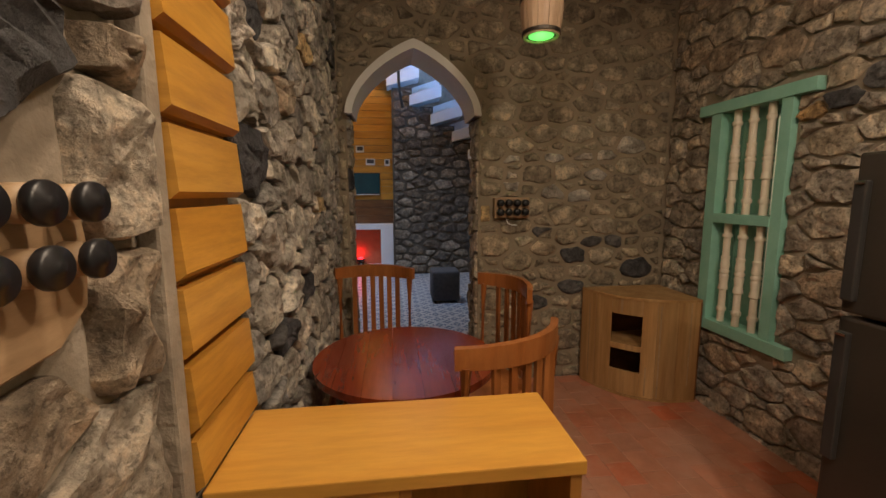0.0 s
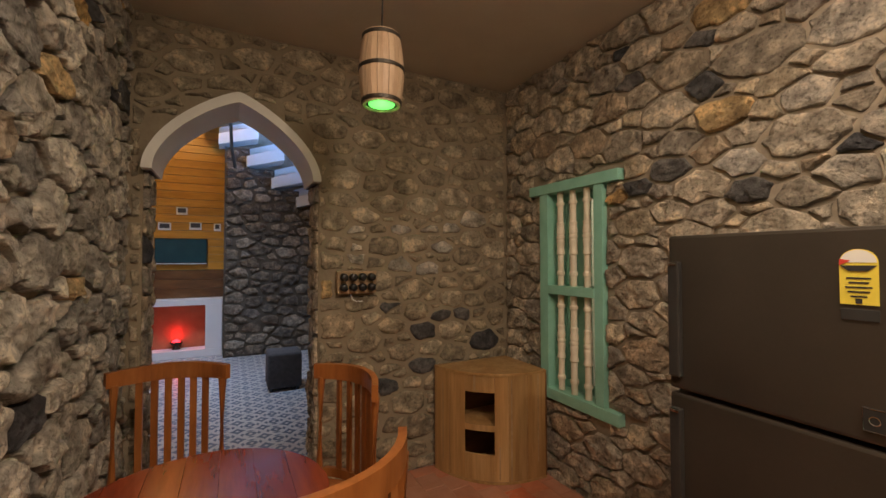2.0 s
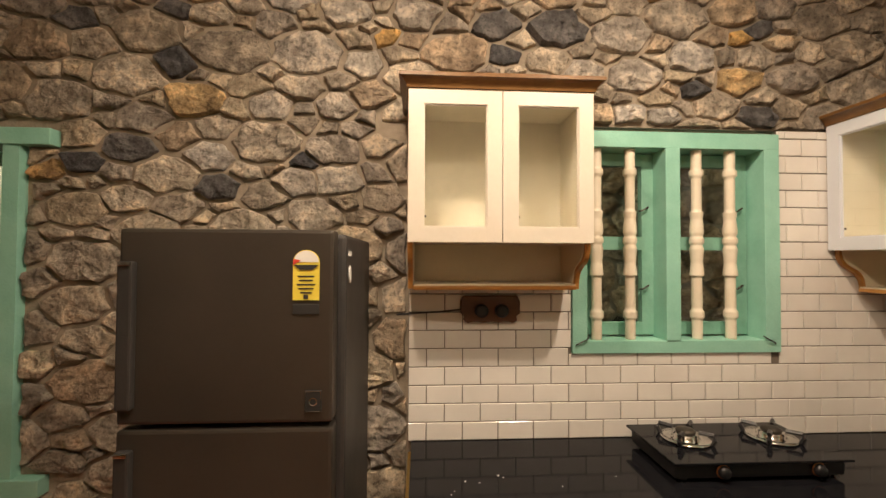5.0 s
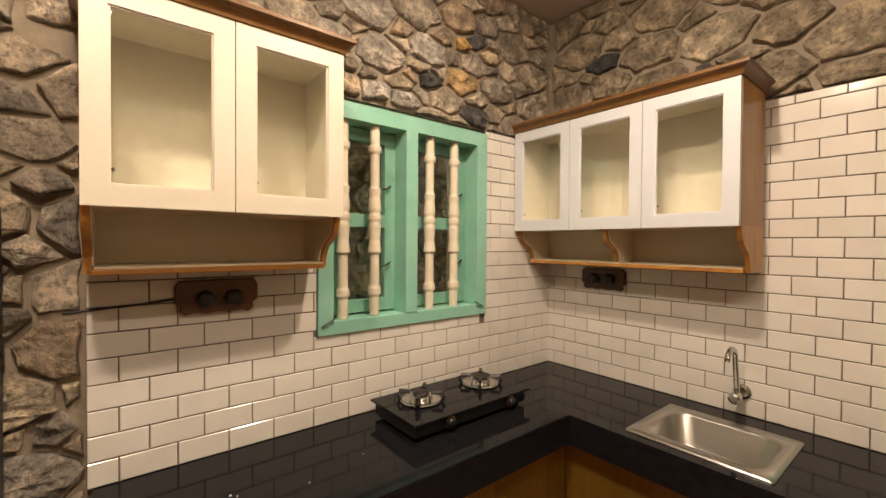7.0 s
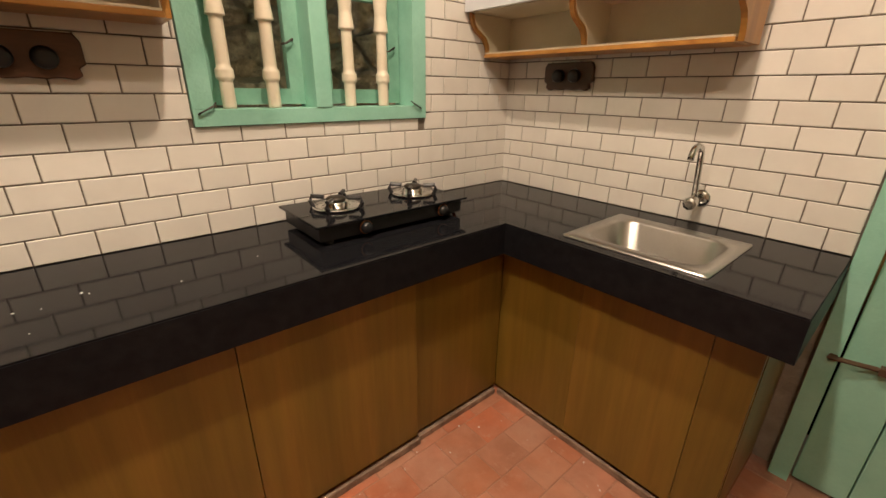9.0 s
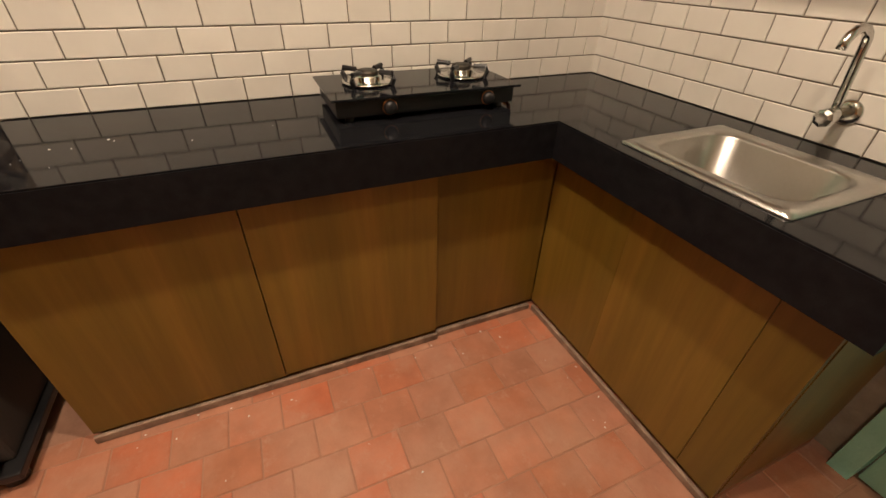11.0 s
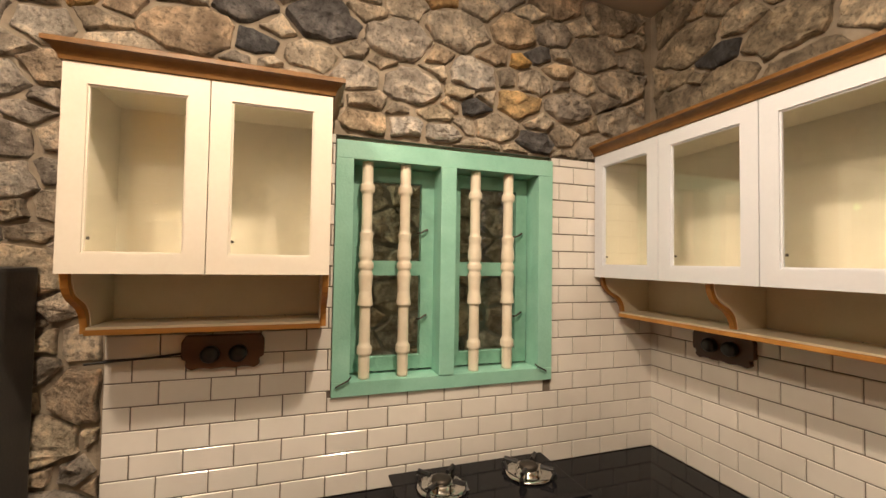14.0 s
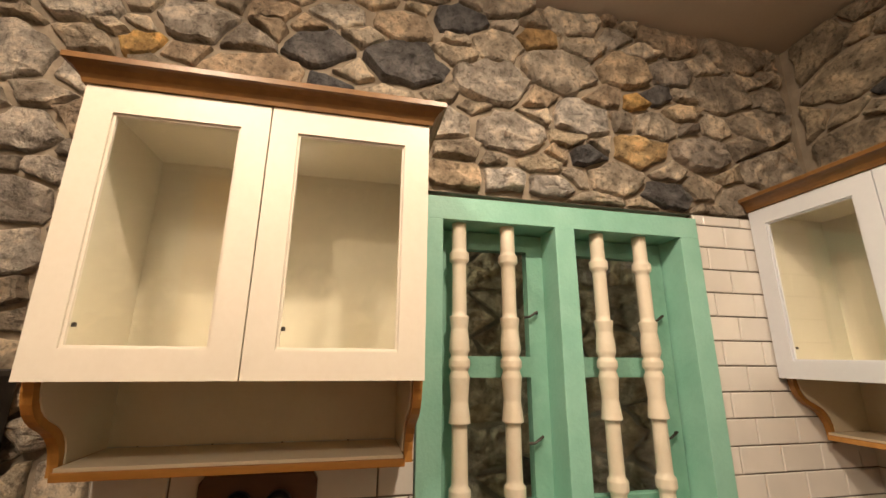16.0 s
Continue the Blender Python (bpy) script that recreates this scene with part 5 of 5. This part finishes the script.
def floor_tiles(x0, x1, y0, y1, z, parent, x_ref, y_ref):
    i = math.floor((x0 - x_ref) / FW)
    while x_ref + i * FW < x1:
        a, b = max(x_ref + i * FW, x0), min(x_ref + (i + 1) * FW, x1)
        y = y_ref - 40 * FL + (0.5 * FL if i % 2 else 0.0) + 0.03 * noise.noise(Vector((i * 3.7, 0.4, 0.0)))
        while y < y1:
            c, d = max(y, y0), min(y + FL, y1)
            if b - a > 0.03 and d - c > 0.03:
                piece("floor_tile", round(b - a - 0.004, 3), round(d - c - 0.004, 3), "z", ((a + b) / 2, (c + d) / 2, z - 0.0085 + rng.uniform(-0.0014, 0.0008)), parent, M_TERRACOTTA, 0.004)
            y += FL
        i += 1


floor_tiles(-0.18, 1.535, -1.72, STEP_Y - 0.012, 0.0, floor, 1.013, -0.79)
floor_tiles(XW, XE, STEP_Y, YN - 0.01, FLOOR_UP, floor_raised, 1.013, -0.79)

# ---------------------------------------------------------------- rubble stones


def clip_half(poly, nx, ny, k):
    """The part of a convex polygon where nx * u + ny * v <= k."""
    out = []
    for i, p in enumerate(poly):
        q = poly[(i + 1) % len(poly)]
        dp, dq = nx * p[0] + ny * p[1] - k, nx * q[0] + ny * q[1] - k
        if dp <= 0:
            out.append(p)
        if dp * dq < 0:
            f = dp / (dp - dq)
            out.append((p[0] + (q[0] - p[0]) * f, p[1] + (q[1] - p[1]) * f))
    return out


def area_of(poly):
    return 0.5 * abs(sum(p[0] * q[1] - q[0] * p[1] for p, q in zip(poly, poly[1:] + poly[:1])))


def centre_of(poly):
    return sum(p[0] for p in poly) / len(poly), sum(p[1] for p in poly) / len(poly)


def beside(poly, hole):
    """What is left of a stone beside an opening: its largest straight cut, or nothing."""
    a, b, c, d = hole
    us, vs = [p[0] for p in poly], [p[1] for p in poly]
    if max(us) <= a or min(us) >= b or max(vs) <= c or min(vs) >= d:
        return poly
    left = [q for q in (clip_half(poly, 1, 0, a), clip_half(poly, -1, 0, -b), clip_half(poly, 0, 1, c), clip_half(poly, 0, -1, -d)) if len(q) > 2]
    best = max(left, key=area_of) if left else None
    return best if best and area_of(best) > 0.0022 else None


def stone_mesh(poly, depth, rnd, to_world, gap, round_):
    """One rubble stone: rounded outline, steep sides, a rough and slightly tilted face."""
    uc, vc = centre_of(poly)
    k = 0.05 + 0.16 * round_
    cutp = []
    for p, q in zip(poly, poly[1:] + poly[:1]):
        cutp += [(p[0] + (q[0] - p[0]) * k, p[1] + (q[1] - p[1]) * k), (q[0] + (p[0] - q[0]) * k, q[1] + (p[1] - q[1]) * k)]
    shape = []
    for p, q in zip(cutp, cutp[1:] + cutp[:1]):
        n = max(1, min(5, round(math.hypot(q[0] - p[0], q[1] - p[1]) / 0.028)))
        shape += [(p[0] + (q[0] - p[0]) * i / n, p[1] + (q[1] - p[1]) * i / n) for i in range(n)]
    size = math.sqrt(area_of(poly))
    lean, seed = rnd.uniform(-0.5, 0.5), rnd.uniform(0, 50)
    lift = rnd.uniform(-0.45, 0.3)
    wide = []
    for u, v_ in shape:
        r = math.hypot(u - uc, v_ - vc) or 1e-6
        f = (r - gap * 0.62) / r * (1 + 0.16 * noise.noise(Vector((u * 15, v_ * 15, seed))) + rnd.uniform(-0.035, 0.035))
        wide.append((uc + (u - uc) * max(f, 0.3), vc + (v_ - vc) * max(f, 0.3)))
    rings = ((1.0, 0.0), (0.965, 0.55), (0.86, 0.88), (0.55, 1.0)) if round_ > 0.3 else ((1.0, 0.0), (0.985, 0.5), (0.93, 0.86), (0.78, 0.98), (0.52, 1.02), (0.25, 1.04))
    verts, faces = [], []
    n = len(wide)
    for scale, dep in rings:
        for u, v_ in wide:
            uu, vv = uc + (u - uc) * scale, vc + (v_ - vc) * scale
            dd = -0.03
            if dep:
                rough = 0.45 * noise.noise(Vector((uu * 12, vv * 12, seed))) + 0.45 * noise.noise(Vector((uu * 31, vv * 31, seed + 9)))
                dd = depth * (dep + rough * (0.35 + 0.65 * dep) * (1 - 0.5 * round_) + lean * (uu - uc) / size * dep + lift * (vv - vc) / size * dep)
            verts.append(to_world(uu, vv, dd))
    verts.append(to_world(uc, vc, depth * rnd.uniform(0.95, 1.12)))
    for r_ in range(len(rings) - 1):
        for i in range(n):
            faces.append((r_ * n + i, r_ * n + (i + 1) % n, (r_ + 1) * n + (i + 1) % n, (r_ + 1) * n + i))
    for i in range(n):
        faces.append(((len(rings) - 1) * n + i, (len(rings) - 1) * n + (i + 1) % n, len(rings) * n))
    return verts, faces


def lay_stones(parent, u0, u1, v0, v1, holes, to_world, rnd, sizes, depth, gap, near, mat, rest_mat, special=(), round_=0.0, flat=1.6):
    """Random rubble packed from large stones to small. Special stones: (u, v, width, height, material) keep their place."""
    seeds = []
    for (u, v_, w, h, m) in special:
        r = 0.5 * math.sqrt(w * h * flat)
        if all(math.hypot(u - q[0], v_ * flat - q[1]) > 0.7 * (r + q[2]) for q in seeds):
            seeds.append((u, v_ * flat, r, m))
    big, small = sizes
    V0, V1 = v0 * flat, v1 * flat
    packed = np.zeros((6000, 3))
    n = len(seeds)
    packed[:n] = [q[:3] for q in seeds] or np.zeros((0, 3))
    steps = 9
    for k in range(steps):
        r0 = 0.5 * (big + (small - big) * (k / (steps - 1)) ** 0.8)
        tries = int((u1 - u0) * (V1 - V0) / (r0 * r0) * (1.0 + 0.35 * k))
        for _ in range(tries):
            u, V, r = rnd.uniform(u0, u1), rnd.uniform(V0, V1), r0 * rnd.uniform(0.92, 1.08)
            du, dv = packed[:n, 0] - u, packed[:n, 1] - V
            if n and (du * du + dv * dv < (0.92 * (packed[:n, 2] + r)) ** 2).any():
                continue
            packed[n] = u, V, r
            n += 1
            seeds.append((u, V, r, None))
    au, av, ar = packed[:n, 0], packed[:n, 1], packed[:n, 2]
    kept = []
    for i, (u, V, r, m) in enumerate(seeds):
        poly = [(u0, V0), (u1, V0), (u1, V1), (u0, V1)]
        dist = np.hypot(au - u, av - V)
        for j in (int(q) for q in np.argsort(dist)[1:26]):
            if dist[j] > 1e-6:
                poly = clip_half(poly, 2 * (au[j] - u), 2 * (av[j] - V), au[j] ** 2 + av[j] ** 2 - u * u - V * V + r * r - ar[j] ** 2)
                if len(poly) < 3:
                    break
        if len(poly) < 3:
            continue
        poly = [(p, q / flat) for p, q in poly]
        for hole in holes:
            poly = poly and beside(poly, hole)
        if not poly or area_of(poly) < 0.0018:
            continue
        us, vs_ = [p[0] for p in poly], [p[1] for p in poly]
        if max(us) - min(us) < 0.03 or max(vs_) - min(vs_) < 0.03 or max(us) - min(us) > 0.6:
            continue
        kept.append((poly, m))
    kept.sort(key=lambda q: (q[1] is None, math.hypot(centre_of(q[0])[0] - near[0], centre_of(q[0])[1] - near[1])))
    rest_v, rest_f = [], []
    for i, (poly, m) in enumerate(kept):
        uc, vc = centre_of(poly)
        centre = to_world(uc, vc, 0)
        vs, fs = stone_mesh(poly, depth * rnd.uniform(0.65, 1.25), rnd, lambda a, b, d: tuple(np.subtract(to_world(a, b, d), centre)), gap * rnd.uniform(0.7, 1.5), round_)
        pick = m or (mat if round_ > 0.3 else M_STONE_DARK if rnd.random() < 0.02 else M_STONE_OCHRE if rnd.random() < 0.01 else mat)
        if i < 300:
            me = bpy.data.meshes.new("stone")
            me.from_pydata(vs, [], fs)
            me.materials.append(pick)
            me.polygons.foreach_set("use_smooth", [round_ > 0.3] * len(fs))
            ob = new("stone", me)
            ob.parent = parent
            ob.location = centre
        else:
            o = len(rest_v)
            rest_v += [tuple(np.add(p, centre)) for p in vs]
            rest_f += [tuple(j + o for j in f) for f in fs]
    if rest_v:
        me = bpy.data.meshes.new("stones")
        me.from_pydata(rest_v, [], rest_f)
        me.materials.append(rest_mat)
        me.polygons.foreach_set("use_smooth", [round_ > 0.3] * len(rest_f))
        ob = new("stones", me)
        ob.parent = parent
        ob["kind"] = "stuff"
        ob["label"] = "further rubble stones of the same wall"


D_, O_, L_, T_, G_ = M_STONE_DARK, M_STONE_OCHRE, M_STONE_PALE, M_STONE_TAN, M_STONE
KITCHEN_STONES = [
    (0.10, 2.69, 0.23, 0.11, D_), (-0.18, 2.68, 0.30, 0.15, D_), (0.27, 2.56, 0.33, 0.15, T_), (0.58, 2.62, 0.09, 0.06, O_), (0.47, 2.60, 0.10, 0.07, T_), (0.06, 2.55, 0.16, 0.08, D_),
    (-0.63, 2.87, 0.18, 0.07, O_), (-0.46, 2.66, 0.24, 0.18, L_), (-0.52, 2.48, 0.30, 0.14, L_), (-0.79, 2.57, 0.27, 0.13, L_), (-1.01, 2.66, 0.13, 0.05, O_), (-1.00, 2.47, 0.22, 0.12, O_),
    (-0.98, 2.79, 0.32, 0.11, T_), (-0.35, 2.31, 0.15, 0.12, T_), (-0.80, 2.43, 0.17, 0.06, D_), (-1.10, 2.31, 0.16, 0.11, D_), (-0.35, 2.89, 0.28, 0.08, D_)]
KITCHEN_PALE_STONES = [
    (0.04, 2.83, 0.23, 0.08, L_), (0.45, 2.72, 0.27, 0.11, L_), (-1.27, 2.49, 0.23, 0.16, G_), (-0.30, 2.49, 0.14, 0.17, L_), (-1.20, 2.65, 0.11, 0.12, T_), (-0.49, 2.31, 0.16, 0.10, L_), (-0.66, 2.30, 0.15, 0.12, L_), (0.24, 2.80, 0.15, 0.07, T_), (-0.95, 2.94, 0.13, 0.09, L_)]
DINING_STONES = [
    (1.37, 2.33, 0.22, 0.17, O_), (1.81, 2.05, 0.15, 0.11, D_), (1.63, 2.12, 0.19, 0.15, D_), (1.26, 1.96, 0.17, 0.13, D_), (1.23, 2.54, 0.29, 0.23, G_), (0.91, 2.54, 0.27, 0.24, L_), (0.68, 2.50, 0.14, 0.15, L_),
    (0.99, 2.78, 0.15, 0.22, L_), (0.75, 2.72, 0.19, 0.16, L_), (0.59, 1.92, 0.19, 0.12, G_), (1.06, 2.31, 0.17, 0.14, L_), (0.78, 2.31, 0.15, 0.14, L_), (1.30, 2.09, 0.25, 0.10, L_), (0.95, 1.99, 0.16, 0.13, L_), (0.77, 2.00, 0.18, 0.14, L_), (2.00, 2.55, 0.25, 0.17, G_)]
NORTH_STONES = [
    (0.58, 1.47, 0.18, 0.20, O_), (0.65, 1.23, 0.30, 0.20, T_), (1.03, 1.20, 0.19, 0.15, T_), (1.28, 1.15, 0.21, 0.14, D_), (1.01, 1.34, 0.12, 0.06, D_), (1.42, 1.25, 0.19, 0.10, D_), (1.60, 1.25, 0.16, 0.10, D_), (1.27, 0.90, 0.24, 0.12, D_), (1.80, 1.03, 0.28, 0.18, D_), (1.00, 0.79, 0.21, 0.12, D_),
    (1.10, 1.62, 0.15, 0.14, L_), (1.32, 1.60, 0.15, 0.15, L_), (1.09, 1.88, 0.11, 0.12, L_), (1.34, 1.89, 0.10, 0.11, L_), (1.69, 1.96, 0.22, 0.13, L_), (1.50, 1.90, 0.13, 0.12, L_), (0.78, 1.87, 0.10, 0.09, L_), (0.78, 1.75, 0.10, 0.07, L_), (0.79, 1.66, 0.10, 0.10, L_), (1.43, 1.75, 0.21, 0.10, L_)]


def on_east(u, v_, d):
    return (XE + 0.03 - d, u, v_)


def on_north(u, v_, d):
    return (u, YN - d, v_)


def on_west(u, v_, d):
    return (XW - 0.03 + d, u, v_)


lay_stones(wall_east, YS + 0.02, YN - 0.01, 0.0, ZC, [(2.025, 2.59, 0.70, 2.19), (1.90, 2.69, 2.11, 2.19), (1.91, 2.606, 0.71, 0.79), (W2[0], W2[1], W2[2], TILE_TOP + 0.01), (YS, 0.475, 0.0, TILE_TOP + 0.004)], on_east, random.Random(11), (0.29, 0.085), 0.029, 0.014, (0.4, 2.2), M_STONE, M_STONE_REST, KITCHEN_STONES + KITCHEN_PALE_STONES + DINING_STONES)
ARCH_STEPS = []
for i in range(8):
    reach = (ARCH_HALF + 0.045) * (1 - i / 8)
    ARCH_STEPS.append((ARCH_X - reach, ARCH_X + reach, ARCH_SPRING, arch_z(ARCH_X + reach * 0.99 - (ARCH_HALF + 0.045) / 8, ARCH_HALF + 0.045, ARCH_RISE + 0.055) if i < 7 else ARCH_SPRING + ARCH_RISE + 0.06))
lay_stones(wall_north, XW, XE, FLOOR_UP, ZC, ARCH_STEPS + [(ARCH_X - JAMB, ARCH_X + JAMB, 0.0, 2.2), (0.64, 0.91, 1.43, 1.59)], on_north, random.Random(23), (0.25, 0.10), 0.016, 0.024, (0.7, 1.5), M_STONE_BROWN, M_STONE_BROWN_REST, NORTH_STONES, 0.6)
lay_stones(wall_west, 1.075, YN, FLOOR_UP, ZC, [], on_west, random.Random(37), (0.27, 0.09), 0.034, 0.013, (1.5, 1.5), M_STONE_WEST, M_STONE_WEST_REST, [(1.22, 1.71, 0.25, 0.27, D_), (2.01, 2.24, 0.30, 0.08, O_), (1.62, 1.96, 0.29, 0.09, G_), (1.58, 1.79, 0.26, 0.15, L_), (1.40, 1.48, 0.25, 0.18, L_)])
lay_stones(wall_west, -0.3, 0.735, 0.0, ZC, [(0.26, 0.60, 1.43, 1.635)], on_west, random.Random(43), (0.34, 0.12), 0.036, 0.018, (0.4, 1.5), M_STONE, M_STONE_REST, [(0.42, 1.80, 0.40, 0.26, D_)])
lay_stones(wall_south, XW, XE - 0.01, 2.25, ZC, [(-0.44, 0.52, 0.0, 2.32)], lambda u, v_, d: (u, YS - 0.03 + d, v_), random.Random(53), (0.30, 0.10), 0.030, 0.015, (1.2, 2.5), M_STONE_BROWN, M_STONE_BROWN_REST)
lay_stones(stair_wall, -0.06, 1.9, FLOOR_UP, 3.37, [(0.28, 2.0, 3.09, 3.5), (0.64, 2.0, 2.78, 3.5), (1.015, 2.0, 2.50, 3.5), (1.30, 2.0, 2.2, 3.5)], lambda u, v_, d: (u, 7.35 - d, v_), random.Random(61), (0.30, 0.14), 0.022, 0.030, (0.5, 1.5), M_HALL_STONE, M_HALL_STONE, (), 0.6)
yard_wall = bpy.data.objects["yard_wall"]
lay_stones(yard_wall, -2.6, 3.6, 0.0, 3.2, [], lambda u, v_, d: (3.1 - d, u, v_), random.Random(83), (0.40, 0.18), 0.04, 0.02, (0.4, 1.6), M_STONE, M_STONE_REST)
# jambs of the archway
lay_stones(wall_north, YN, YN + 0.28, FLOOR_UP, ARCH_SPRING, [], lambda u, v_, d: (ARCH_X + JAMB - d, u, v_), random.Random(71), (0.26, 0.12), 0.022, 0.014, (3.1, 1.0), M_STONE, M_STONE_REST)
lay_stones(wall_north, YN, YN + 0.28, FLOOR_UP, ARCH_SPRING, [], lambda u, v_, d: (ARCH_X - JAMB + d, u, v_), random.Random(73), (0.26, 0.12), 0.022, 0.014, (3.1, 1.0), M_STONE, M_STONE_REST)
